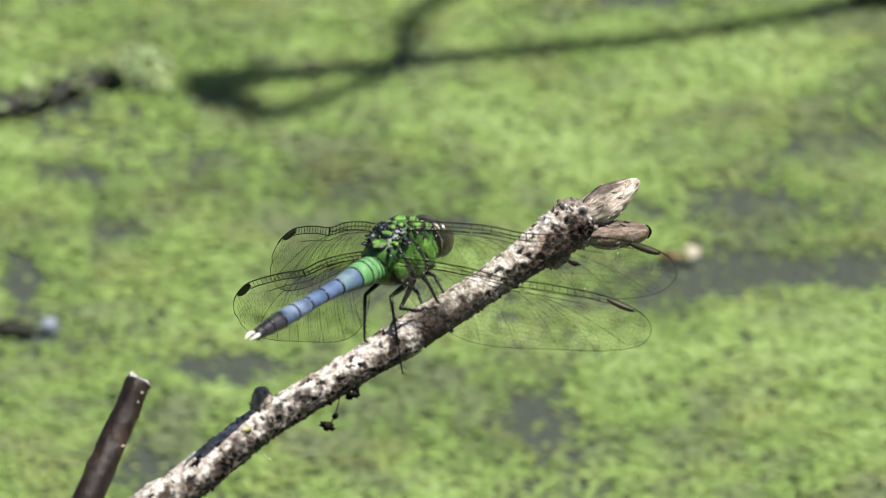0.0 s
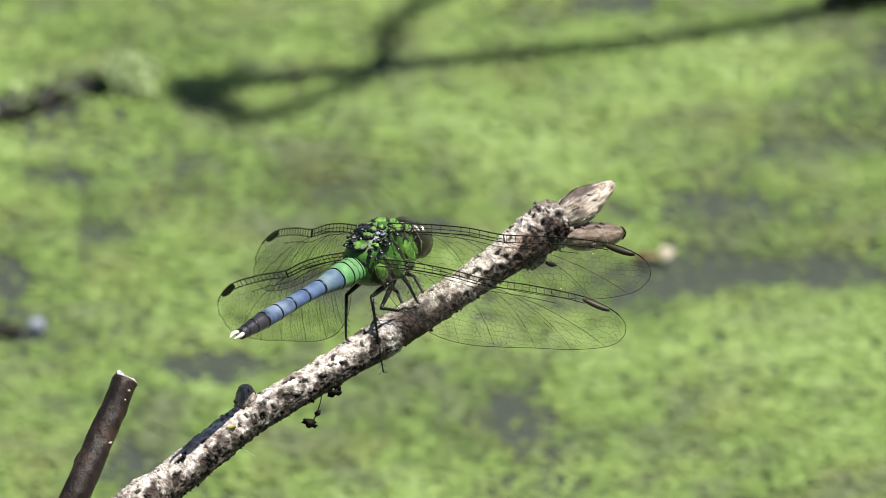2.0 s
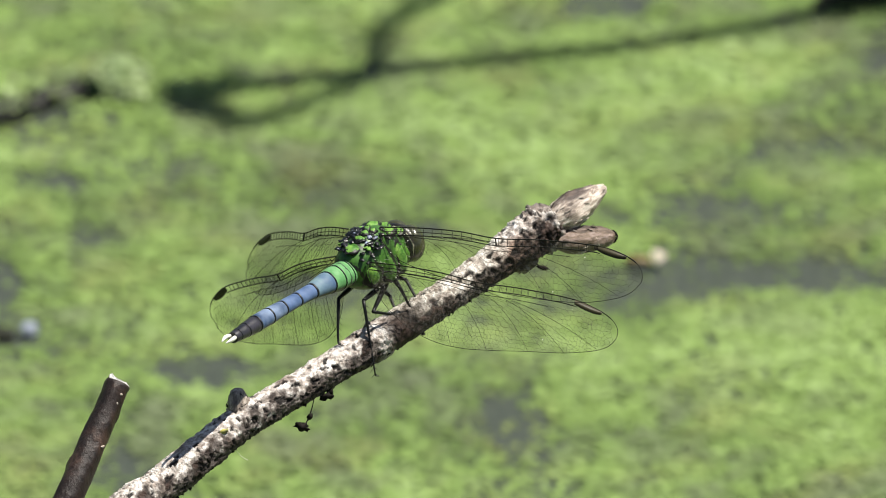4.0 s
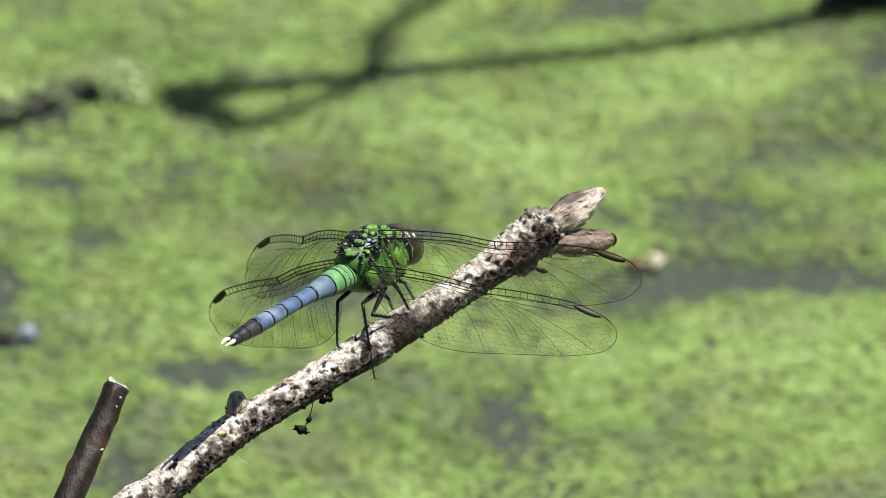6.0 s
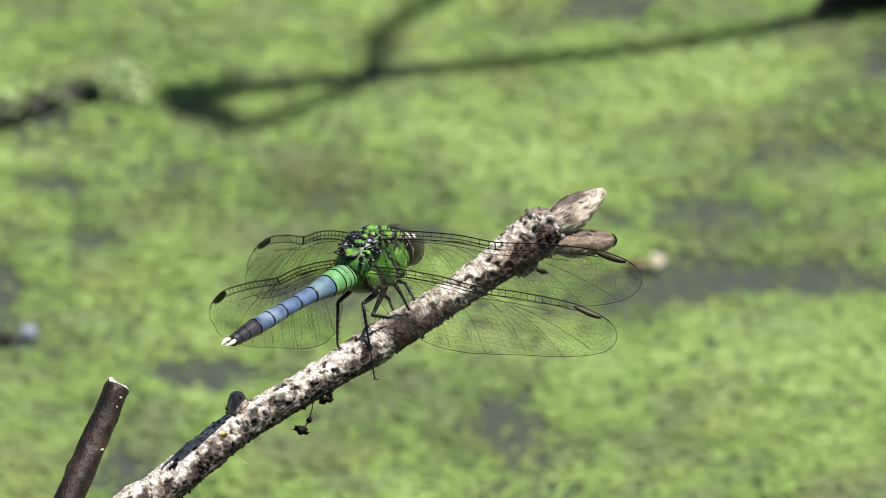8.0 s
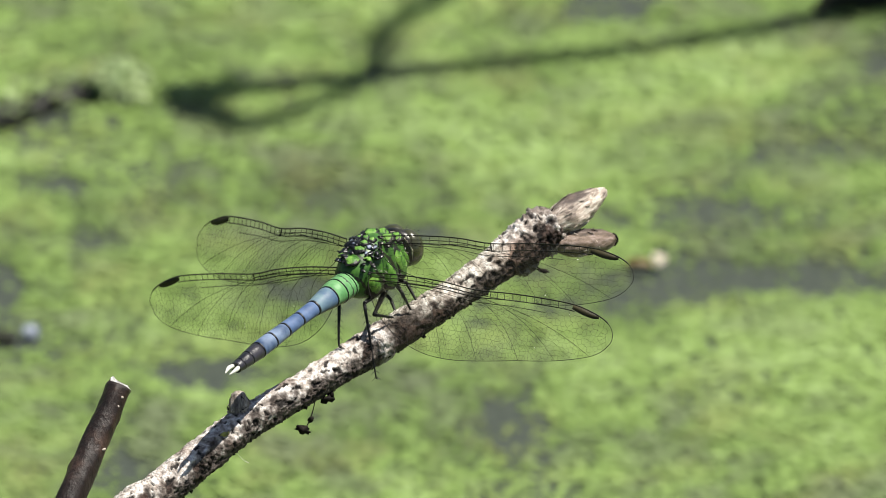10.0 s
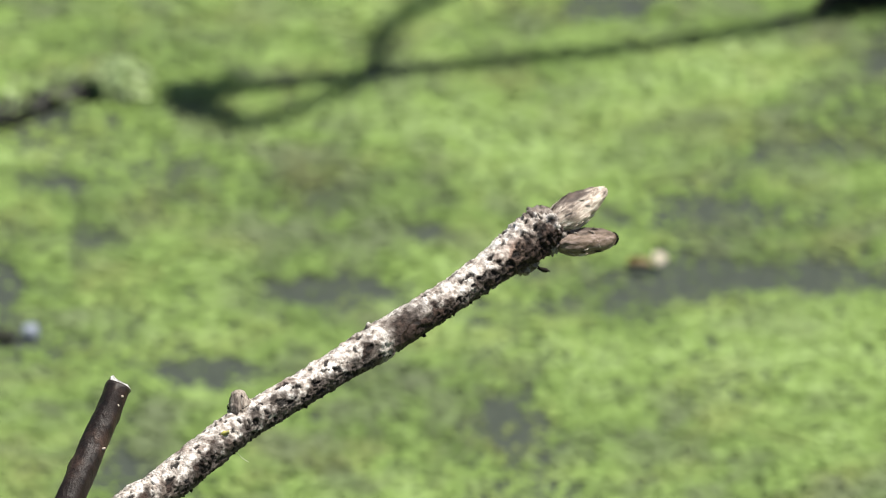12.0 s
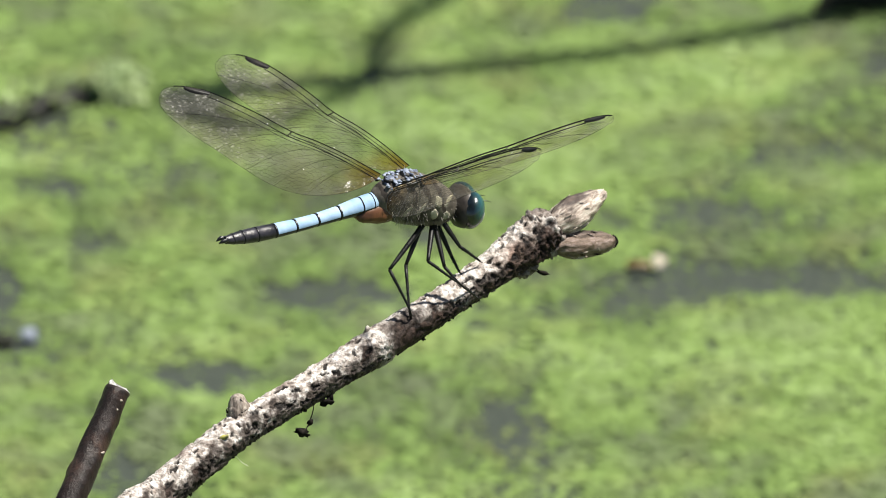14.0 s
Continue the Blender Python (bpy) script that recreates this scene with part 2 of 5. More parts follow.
def spline(points, per):
    """Catmull-Rom through points (tuples of any length), per samples a span."""
    p = [np.array(q, float) for q in points]
    p = [2 * p[0] - p[1]] + p + [2 * p[-1] - p[-2]]
    out = []
    for i in range(1, len(p) - 2):
        for j in range(per):
            u = j / per
            a, b, c, d = p[i - 1], p[i], p[i + 1], p[i + 2]
            out.append(0.5 * (2 * b + (c - a) * u + (2 * a - 5 * b + 4 * c - d) * u * u + (3 * b - a - 3 * c + d) * u ** 3))
    out.append(p[-2])
    return np.array(out)


def resample(path, step):
    d = np.concatenate([[0], np.cumsum(np.linalg.norm(np.diff(path[:, :3], axis=0), axis=1))])
    s = np.linspace(0, d[-1], max(2, int(d[-1] / step) + 1))
    return np.stack([np.interp(s, d, path[:, k]) for k in range(path.shape[1])], 1), s


def frames_along(p):
    """Tangent, side and up at each point, with no twist."""
    t = np.gradient(p, axis=0)
    t /= np.linalg.norm(t, axis=1)[:, None]
    side = np.cross(t[0], (0, 0, 1.0))
    if np.linalg.norm(side) < 0.05:
        side = np.array((1.0, 0, 0))
    out = []
    for k in t:
        side = side - k * side.dot(k)
        side /= np.linalg.norm(side)
        out.append((k, side, np.cross(side, k)))
    return out


def tube(points, n=10, per=6, step=None, shape=None, cap=True):
    """Verts and faces of a tube along (x, y, z, radius) points; shape(s, angle, r) may change the radius."""
    path = spline(points, per)
    s = None
    if step:
        path, s = resample(path, step)
    else:
        s = np.concatenate([[0], np.cumsum(np.linalg.norm(np.diff(path[:, :3], axis=0), axis=1))])
    fr = frames_along(path[:, :3])
    verts, faces = [], []
    for i, (q, (k, a, b)) in enumerate(zip(path, fr)):
        for j in range(n):
            w = 2 * math.pi * j / n
            r = q[3] if shape is None else shape(s[i], w, q[3])
            verts.append(q[:3] + (a * math.cos(w) + b * math.sin(w)) * r)
    for i in range(len(path) - 1):
        for j in range(n):
            k = (j + 1) % n
            faces.append((i * n + j, i * n + k, (i + 1) * n + k, (i + 1) * n + j))
    if cap:
        faces.append(tuple(range(n))[::-1])
        faces.append(tuple((len(path) - 1) * n + j for j in range(n)))
    return verts, faces


def join(*sets):
    verts, faces = [], []
    for v, f in sets:
        o = len(verts)
        verts += list(v)
        faces += [tuple(i + o for i in q) for q in f]
    return verts, faces


def blob(center, radii, n=16, m=10, turn=None, rough=0.0, seed=0.0, power=1.0):
    """An ellipsoid, with optional noise on its surface."""
    verts, faces = [], []
    rot = Euler([radians(a) for a in (turn or (0, 0, 0))]).to_matrix()
    for i in range(m + 1):
        a = math.pi * i / m
        for j in range(n):
            w = 2 * math.pi * j / n
            v = Vector((math.cos(a), math.sin(a) ** power * math.cos(w), math.sin(a) ** power * math.sin(w)))
            k = 1 + rough * noise.noise(v * 2.3 + Vector((seed, seed * 1.7, 3.1)))
            v = rot @ Vector((v.x * radii[0] * k, v.y * radii[1] * k, v.z * radii[2] * k))
            verts.append(np.array(v) + np.array(center))
    for i in range(m):
        for j in range(n):
            k = (j + 1) % n
            faces.append((i * n + j, i * n + k, (i + 1) * n + k, (i + 1) * n + j))
    return verts, faces


def loft(stations, n=24, per=3, square=1.0):
    """A body along x from (x, half width, top, bottom) in millimetres."""
    st = spline(stations, per)
    verts, faces = [], []
    for x, w, top, bot in st:
        for j in range(n):
            a = 2 * math.pi * j / n
            c, s = math.cos(a), math.sin(a)
            c = math.copysign(abs(c) ** square, c)
            zc, h = (top + bot) / 2, (top - bot) / 2
            verts.append(np.array((x, max(w, 0.02) * c, zc + h * s)) * MM)
    for i in range(len(st) - 1):
        for j in range(n):
            k = (j + 1) % n
            faces.append((i * n + j, i * n + k, (i + 1) * n + k, (i + 1) * n + j))
    faces.append(tuple(range(n))[::-1])
    faces.append(tuple((len(st) - 1) * n + j for j in range(n)))
    return verts, faces


# ---- the pond ----
def build_water():
    xs = np.concatenate([[-400, -60, -8, -1.5, -0.4], np.linspace(-0.1, 0.1, 5), [0.4, 1.5, 8, 60, 400]])
    ys = np.concatenate([[-400, -60, -8, -1.5, -0.3], np.linspace(0.15, 0.4, 5), [0.8, 2, 9, 60, 400]])
    verts = [(x, y, 0) for y in ys for x in xs]
    w = len(xs)
    faces = [(j * w + i, j * w + i + 1, (j + 1) * w + i + 1, (j + 1) * w + i) for j in range(len(ys) - 1) for i in range(w - 1)]
    ob = mesh_object("water", verts, faces, WATER)
    tagged(ob, "still murky pond water under a green film of duckweed", "water", kind="structure")


# thin places in the weed, and thick ones (below 0): x, y, half width, half depth, how bare
BARE = ((-0.0156, 0.2641, 0.0097, 0.0042, 1.2), (0.0319, 0.2644, 0.0115, 0.0077, 1.0), (0.0416, 0.2692, 0.0090, 0.0052, 0.8), (0.0561, 0.2679, 0.0077, 0.0058, 0.9),
        (0.0096, 0.2288, 0.0048, 0.0063, 1.6), (-0.035, 0.2409, 0.0064, 0.0038, 1.4), (-0.0441, 0.2125, 0.0047, 0.0062, 1.1), (-0.0174, 0.2916, 0.0065, 0.0049, 0.9),
        (0.0237, 0.3489, 0.0058, 0.0044, 1.3), (-0.0032, 0.2805, 0.0049, 0.0039, 0.8), (-0.0625, 0.2657, 0.0024, 0.0058, 1.2), (0.0631, 0.3308, 0.0025, 0.0037, 1.0),
        (-0.0616, 0.2512, 0.0032, 0.0032, 1.2), (-0.0610, 0.3150, 0.0080, 0.0035, 1.1), (0.0350, 0.2870, 0.0120, 0.0050, 0.45), (0.0500, 0.3050, 0.0100, 0.0040, 0.4), (0.0200, 0.3180, 0.0120, 0.0040, 0.3), (-0.0500, 0.2800, 0.0060, 0.0040, 0.6), (-0.0400, 0.2980, 0.0120, 0.0060, 0.35), (-0.0560, 0.2950, 0.0050, 0.0030, 0.6), (-0.016, 0.304, 0.01, 0.011, -0.75), (-0.006, 0.308, 0.012, 0.008, -0.5), (0.0527, 0.2203, 0.012, 0.012, -0.5))


# fresher, brighter stretches: x, y, half width, half depth, how fresh
LUSH = ((0.046, 0.302, 0.030, 0.028, -0.22), (-0.050, 0.262, 0.020, 0.010, -0.2), (-0.008, 0.308, 0.020, 0.010, 0.6), (0.012, 0.300, 0.015, 0.008, 0.4), (0.010, 0.212, 0.055, 0.012, 0.3), (-0.046, 0.294, 0.028, 0.015, -0.65), (0.040, 0.245, 0.030, 0.008, 0.4), (0.052, 0.222, 0.018, 0.014, 0.5), (-0.030, 0.255, 0.016, 0.007, 0.5), (0.045, 0.325, 0.022, 0.010, 0.2), (0.005, 0.310, 0.020, 0.008, 0.4), (-0.030, 0.345, 0.020, 0.006, 0.4), (-0.050, 0.300, 0.015, 0.008, 0.3), (0.010, 0.248, 0.020, 0.005, 0.4))


def weed_cover(x, y):
    f = 0.88 + 0.62 * noise.fractal(Vector((x * 46, y * 44, 0.7)), 0.9, 2.1, 4)
    f += 0.30 * noise.noise(Vector((x * 230, y * 210, 5.2)))
    for cx, cy, w, h, k in BARE:
        f -= 1.22 * k * math.exp(-((x - cx) / w) ** 2 - ((y - cy) / h) ** 2)
    return f


def build_duckweed():
    rng = random.Random(4)
    verts, faces, vigour = [], [], []

    def frond(x, y, f, r, m):
        tilt, turn, turn2 = abs(rng.gauss(0, 0.15)), rng.uniform(0, 6.28), rng.uniform(0, 6.28)
        tx, ty = math.sin(tilt) * math.cos(turn), math.sin(tilt) * math.sin(turn)
        z = rng.uniform(0.15, 0.62) * MM * (0.4 + max(0, min(1.2, f)))
        o = len(verts)
        verts.append((x, y, z + 0.12 * r))
        for j in range(m):
            a = turn2 + 2 * math.pi * j / m
            q = r * (1.0 if j % 3 else 1.25)
            dx, dy = q * math.cos(a), 0.85 * q * math.sin(a)
            verts.append((x + dx, y + dy, z + dx * tx + dy * ty))
        faces.extend((o, o + 1 + j, o + 1 + (j + 1) % m) for j in range(m))
        g = 0.45 + 0.8 * noise.fractal(Vector((x * 38, y * 36, 8.3)), 0.9, 2.1, 3) + sum(k * math.exp(-((x - cx) / w) ** 2 - ((y - cy) / h) ** 2) for cx, cy, w, h, k in LUSH)
        vigour.extend([max(0.0, min(1.0, g))] * (m + 1))
    for _ in range(92000):
        x, y = rng.uniform(-0.084, 0.084), rng.uniform(0.172, 0.390)
        f = weed_cover(x, y)
        if rng.random() < 0.08 + 0.92 * min(1, max(0, f * 1.2)):
            frond(x, y, f, rng.uniform(0.32, 0.80) * MM * (0.75 + 0.35 * min(1, max(0, f))), 6)
    # the carpet goes on around the view, thinning out
    for _ in range(60000):
        a, q = rng.uniform(0, 6.28), rng.uniform(0, 1) ** 0.7 * 0.85
        x, y = q * math.cos(a), 0.28 + q * math.sin(a)
        if abs(x) < 0.084 and 0.172 < y < 0.390:
            continue
        f = weed_cover(x, y) - 0.5 * max(0, q - 0.4)
        if rng.random() < 0.05 + 0.95 * min(1, max(0, f * 1.2)):
            frond(x, y, f, rng.uniform(1.0, 2.4) * MM, 5)
    ob = mesh_object("duckweed", verts, faces, WEED)
    ob.data.attributes.new("vigour", "FLOAT", "POINT").data.foreach_set("value", vigour)
    tagged(ob, "bright yellow-green duckweed carpet floating on the pond", "duckweed", kind="stuff")


def leaf_mesh(length, width, cup, n=8):
    """A small pointed leaf lying along x, cupped along its midrib."""
    verts, faces = [], []
    for i in range(n + 1):
        u = i / n
        w = width * math.sin(math.pi * min(1, u * 0.96 + 0.02)) ** 0.8
        for s in (-1, -0.5, 0, 0.5, 1):
            verts.append((u * length, s * w, cup * abs(s) * w + 0.15 * length * math.sin(math.pi * u)))
    for i in range(n):
        for j in range(4):
            a = i * 5 + j
            faces.append((a, a + 1, a + 6, a + 5))
    return verts, faces


def placed(vf, m):
    return [m @ Vector(v) for v in vf[0]], vf[1]


def build_floating_plant():
    rng = random.Random(8)
    base = new("water_plant")
    base.location = (-0.0471, 0.3225, 0.0)
    tagged(base, "small mound of pale green leaves standing out of the duckweed", "plant")
    for i in range(120):
        a, r = rng.uniform(0, 6.28), 3.5 * MM * math.sqrt(rng.uniform(0, 1))
        z = 3.6 * MM * math.sqrt(max(0.03, 1 - (r / (3.8 * MM)) ** 2)) * rng.uniform(0.8, 1.06)
        m = Matrix.Translation((r * math.cos(a), r * math.sin(a), z)) @ pose(0, 0, 0, rng.uniform(-22, 22), rng.uniform(-25, 12) + r / MM * 5, math.degrees(a) + rng.uniform(-60, 60))
        v, f = placed(leaf_mesh(rng.uniform(1.5, 2.7) * MM, rng.uniform(0.6, 1.0) * MM, 0.3, 5), m)
        mesh_object("leaf", v, f, LEAF, base)
    v, f = join(*[tube([(0, 0, -1 * MM, 0.5 * MM), (0.6 * MM * math.cos(k), 0.6 * MM * math.sin(k), 3 * MM, 0.4 * MM), (2.4 * MM * math.cos(k), 2.4 * MM * math.sin(k), 5 * MM, 0.2 * MM)], 6, 3) for k in (0.3, 2.1, 4.0, 5.2)])
    mesh_object("stem", v, f, LEAF, base)


def rough_shape(seed, amount):
    def shape(s, w, r):
        v = Vector((math.cos(w) * 1.3, math.sin(w) * 1.3, s * 260))
        return r * (1 + amount * noise.fractal(v + Vector((seed, 0, 0)), 0.8, 2.1, 4))
    return shape


def build_driftwood():
    v, f = tube([(-0.150, 0.298, -0.0005, 0.0026), (-0.100, 0.305, 0.0004, 0.0024), (-0.070, 0.3105, 0.0008, 0.0020), (-0.0555, 0.3195, 0.0008, 0.0016), (-0.0490, 0.3230, 0.0004, 0.0009)], 14, step=0.0006, shape=rough_shape(1.0, 0.6))
    ob = mesh_object("driftwood", v, f, DRIFT)
    tagged(ob, "dark wet crooked twig floating in the duckweed", "driftwood")
    rng = random.Random(3)
    for i in range(46):
        u = rng.uniform(0, 1)
        p = (-0.068 + 0.019 * u, 0.3112 + 0.0120 * u + rng.gauss(0, 0.0026), rng.uniform(0.0016, 0.0036))
        v, f = placed(leaf_mesh(rng.uniform(1.2, 2.4) * MM, rng.uniform(0.4, 0.8) * MM, 0.3, 5), pose(*p, rng.uniform(-20, 20), rng.uniform(-30, 10), rng.uniform(0, 360)))
        mesh_object("caught_leaf", v, f, LEAF if i % 3 == 0 else SHADE_LEAF, ob)
    v, f = tube([(0.0535, 0.3445, 0.0000, 0.0005), (0.0560, 0.3470, 0.0006, 0.0016), (0.0600, 0.3500, 0.0010, 0.0034), (0.0680, 0.3520, 0.0012, 0.0045), (0.0900, 0.3560, 0.0010, 0.0065), (0.1600, 0.3750, 0.0000, 0.0090), (0.2600, 0.4050, -0.0030, 0.0100)], 18, step=0.0012, shape=rough_shape(4.0, 0.35))
    ob = mesh_object("sunken_log", v, f, LOG)
    tagged(ob, "nearly black waterlogged log lying in the duckweed", "log")


def build_litter():
    base = new("fallen_petal")
    base.location = (0.0290, 0.2700, 0.0012)
    tagged(base, "small bleached curled petal floating on the weed", "petal")
    mesh_object("blade", *placed(leaf_mesh(2.2 * MM, 1.1 * MM, 0.7), pose(0.0012, 0, 0, 20, -25, 70)), PETAL, base)
    mesh_object("stalk", *tube([(-0.0030, 0.0003, 0.0002, 0.0006), (-0.0012, 0.0001, 0.0005, 0.0007), (0.0004, 0, 0.0003, 0.0005)], 8, 4), BROWN_STALK, base)
    base = new("shell_flake")
    base.location = (-0.0592, 0.2504, 0.0010)
    tagged(base, "small shiny bluish shell flake on the water", "shell")
    mesh_object("flake", *placed(leaf_mesh(2.6 * MM, 1.3 * MM, -0.5), pose(0, 0, 0, 25, -20, 60)), SHELL, base)
    v, f = tube([(-0.0700, 0.2495, 0.0002, 0.0012), (-0.0640, 0.2508, 0.0006, 0.0013), (-0.0608, 0.2505, 0.0003, 0.0008)], 10, step=0.0004, shape=rough_shape(7.0, 0.4))
    tagged(mesh_object("floating_twig", v, f, LOG), "short black sodden twig beside the shell flake", "twig")


def build_overhanging_branch():
    """The bough above the view whose shadow falls across the weed."""
    up = SUN * (0.36 / SUN.z)

    def lifted(pts, rise=0.0):
        """Points above their shadow on the water, climbing along the sunbeam by rise in all."""
        k = [1 + rise * min(1.0, i / 2) / up.z for i in range(len(pts))]
        return [(x + up.x * q, y + up.y * q, up.z * q, r) for (x, y, r), q in zip(pts, k)]
    base = new("overhanging_branch")
    tagged(base, "thin leafy bough arching low over the pond", "branch")
    root = [(0.62, 0.56, -0.03, 0.0085), (0.60, 0.54, 0.10, 0.0075), (0.52, 0.49, 0.29, 0.0055), (0.40, 0.455, 0.362, 0.0035), (0.30, 0.425, 0.364, 0.0026)]
    main = lifted([(0.0543, 0.3435, 0.0019), (0.0178, 0.3325, 0.0017), (-0.0069, 0.3278, 0.0016), (-0.0233, 0.3243, 0.0019), (-0.0373, 0.3226, 0.0022), (-0.0420, 0.3225, 0.0012)])
    mesh_object("bough", *tube(root + main, 10, 8), STICK, base)
    for rise, pts in ((0.16, [(-0.0104, 0.3272, 0.0018), (-0.0100, 0.3350, 0.0019), (-0.0082, 0.3410, 0.0021), (-0.0025, 0.3490, 0.0021), (0.0060, 0.3580, 0.0021), (0.0160, 0.3720, 0.0018)]),
                (0.12, [(-0.0110, 0.3265, 0.0014), (-0.0184, 0.3191, 0.0016), (-0.0238, 0.3145, 0.0018), (-0.0298, 0.3118, 0.0024), (-0.0345, 0.3166, 0.0030), (-0.0381, 0.3230, 0.0026)])):
        mesh_object("side_twig", *tube(lifted(pts, rise), 8, 6), STICK, base)
    for x, y, l, w, a in ((-0.0315, 0.3125, 15.0, 3.8, 130), (-0.0300, 0.3200, 9.0, 2.2, 150), (-0.0330, 0.3255, 5.0, 1.6, 40), (0.0540, 0.3440, 9.0, 3.5, 20), (0.0600, 0.3470, 11.0, 4.0, 8)):
        m = Matrix.Translation((x + up.x, y + up.y, up.z)) @ pose(0, 0, 0, 0, 0, a)
        mesh_object("leaf", *placed(leaf_mesh(l * MM, w * MM, 0.1), m), LEAF, base)


# ---- the perch ----
AXIS = ((-0.1955, -0.1829, 0.0005, 0.00360), (-0.1527, -0.1409, 0.0535, 0.00340), (-0.1177, -0.1072, 0.0888, 0.00310), (-0.0799, -0.0714, 0.1186, 0.00280), (-0.0428, -0.0368, 0.1399, 0.00250), (-0.0357, -0.0303, 0.1425, 0.00240), (-0.0303, -0.0252, 0.1446, 0.00235), (-0.0251, -0.0204, 0.1465, 0.00220), (-0.0196, -0.0159, 0.1477, 0.00210), (-0.0135, -0.0108, 0.1490, 0.00210), (-0.0094, -0.0073, 0.1499, 0.00230), (-0.0055, -0.0041, 0.1508, 0.00230), (0.0011, 0.0015, 0.1525, 0.00210), (0.0061, 0.0058, 0.1541, 0.00230), (0.0103, 0.0096, 0.1555, 0.00280), (0.0126, 0.0115, 0.1561, 0.00255), (0.0140, 0.0126, 0.1562, 0.00120))


def build_branch():
    path, s = resample(spline(AXIS, 12), 0.00016)
    start = int(np.argmin(np.abs(path[:, 0] + 0.060)))
    path = np.concatenate([path[:start:12], path[start:]])
    fr = frames_along(path[:, :3])
    n = 104
    verts, pits, browns_and_shade, rusts = [], [], [], []
    for q, (k, a, b) in zip(path, fr):
        # length along the visible part, in mm, drives the features
        x = q[0] * 1000
        node = 0.25 * (1 + math.tanh((x + 7.5) / 0.5)) * (1 - math.tanh((x + 2.9) / 1.4))
        ring = math.exp(-((x + 8.5) / 0.8) ** 2)
        top = 0.5 * (1 + math.tanh((x - 9.0) / 1.6))
        for j in range(n):
            w = 2 * math.pi * j / n
            d = a * math.cos(w) + b * math.sin(w)
            p = Vector(q[:3] + d * q[3]) * 1000
            stretch = p - Vector(k) * (Vector(k).dot(p)) * 0.35
            g = noise.fractal(p * 0.9, 0.9, 2.0, 5)
            stretch = stretch + noise.noise_vector(p * 1.4) * 0.45
            cell = noise.voronoi(stretch * 0.80, distance_metric="DISTANCE")[0]
            small = noise.voronoi(stretch * 1.7, distance_metric="DISTANCE")[0]
            spot = noise.noise(p * 0.55 + Vector((9, 2, 4)))
            size = 0.28 + 0.08 * spot + 0.06 * top + 0.06 * noise.noise(p * 3.1)
            pit = max(0.0, min(1.0, (size + 0.03 - cell[0]) / 0.025))
            rim = max(0.0, 1 - abs(cell[0] - size - 0.06) / 0.06)
            # flecks thicken towards the lower side
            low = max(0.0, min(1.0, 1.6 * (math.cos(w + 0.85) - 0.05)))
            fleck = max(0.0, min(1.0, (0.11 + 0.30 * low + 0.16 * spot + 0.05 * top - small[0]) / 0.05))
            crack = max(0.0, 1 - (cell[1] - cell[0]) / 0.05) * max(0, spot) * 1.2
            bare = node * max(0.0, min(1.0, 1.35 + 1.4 * math.cos(w + 0.45) + 0.4 * g))
            flake = ring * max(0.0, min(1.0, 0.7 + math.cos(w - 0.4)))
            pit = max(pit, 0.8 * fleck) * (1 - 0.9 * bare) * (1 - 0.6 * flake)
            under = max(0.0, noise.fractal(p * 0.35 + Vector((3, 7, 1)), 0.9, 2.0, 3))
            # shade painted into the brown: lower side darkened, edge broken by noise
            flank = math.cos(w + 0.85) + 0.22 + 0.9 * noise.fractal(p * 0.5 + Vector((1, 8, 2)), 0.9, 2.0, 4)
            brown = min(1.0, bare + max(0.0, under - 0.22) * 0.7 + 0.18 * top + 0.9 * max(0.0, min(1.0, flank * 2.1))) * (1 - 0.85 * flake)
            rusts.append(max(0.0, min(0.9, 1.3 * math.exp(-((x - 8.2) / 1.9) ** 2) * (0.25 + math.cos(w + 0.3)) + 0.9 * max(0.0, noise.noise(p * 0.42 + Vector((6, 1, 9))) - 0.18))))
            lift = (0.18 * g + 0.09 * noise.fractal(p * 3.3, 0.8, 2.0, 3)) * (1 - 0.6 * bare) - 0.22 * pit - 0.06 * crack + 0.13 * rim * (1 - bare)
            lift += 0.18 * ring * (0.6 + g) - 0.10 * bare + 0.10 * bare * math.sin(15.0 * math.hypot((x + 4.4) / 2.8, (math.remainder(w + 0.2, 2 * math.pi)) / 1.1) + 1.5 * g) + 0.35 * top * g + 0.8 * top * (0.22 - abs(noise.fractal(p * 0.8 + Vector((5, 5, 5)), 0.8, 2.1, 4)))
            verts.append(q[:3] + d * (q[3] + lift * MM))
            pits.append(min(1.0, pit * 0.95 + 0.45 * crack))
            browns_and_shade.append(brown)
    rows = len(path)
    faces = [(i * n + j, i * n + (j + 1) % n, (i + 1) * n + (j + 1) % n, (i + 1) * n + j) for i in range(rows - 1) for j in range(n)]
    faces += [tuple(range(n))[::-1], tuple((rows - 1) * n + j for j in range(n))]
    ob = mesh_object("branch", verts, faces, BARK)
    for name, values in (("pit", pits), ("brown", browns_and_shade), ("rust", rusts)):
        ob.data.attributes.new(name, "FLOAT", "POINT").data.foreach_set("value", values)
    tagged(ob, "weathered grey-brown twig with pitted bark rising from the pond", "branch")
    rng = random.Random(5)
    # end buds with overlapping scales
    for name, a, b, r, label in (("end_bud", (0.0129, 0.0118, 0.1562), (0.0202, 0.0179, 0.1581), 0.00205, "pointed grey-brown end bud"),
                                 ("end_bud", (0.0139, 0.0112, 0.1541), (0.0213, 0.0154, 0.1525), 0.00172, "blunt brown end bud"),
                                 ("side_bud", (-0.0253, -0.0200, 0.1469), (-0.0255, -0.0184, 0.1504), 0.00142, "small grey-brown side bud")):
        A, B = Vector(a), Vector(b)
        long = (B - A).length
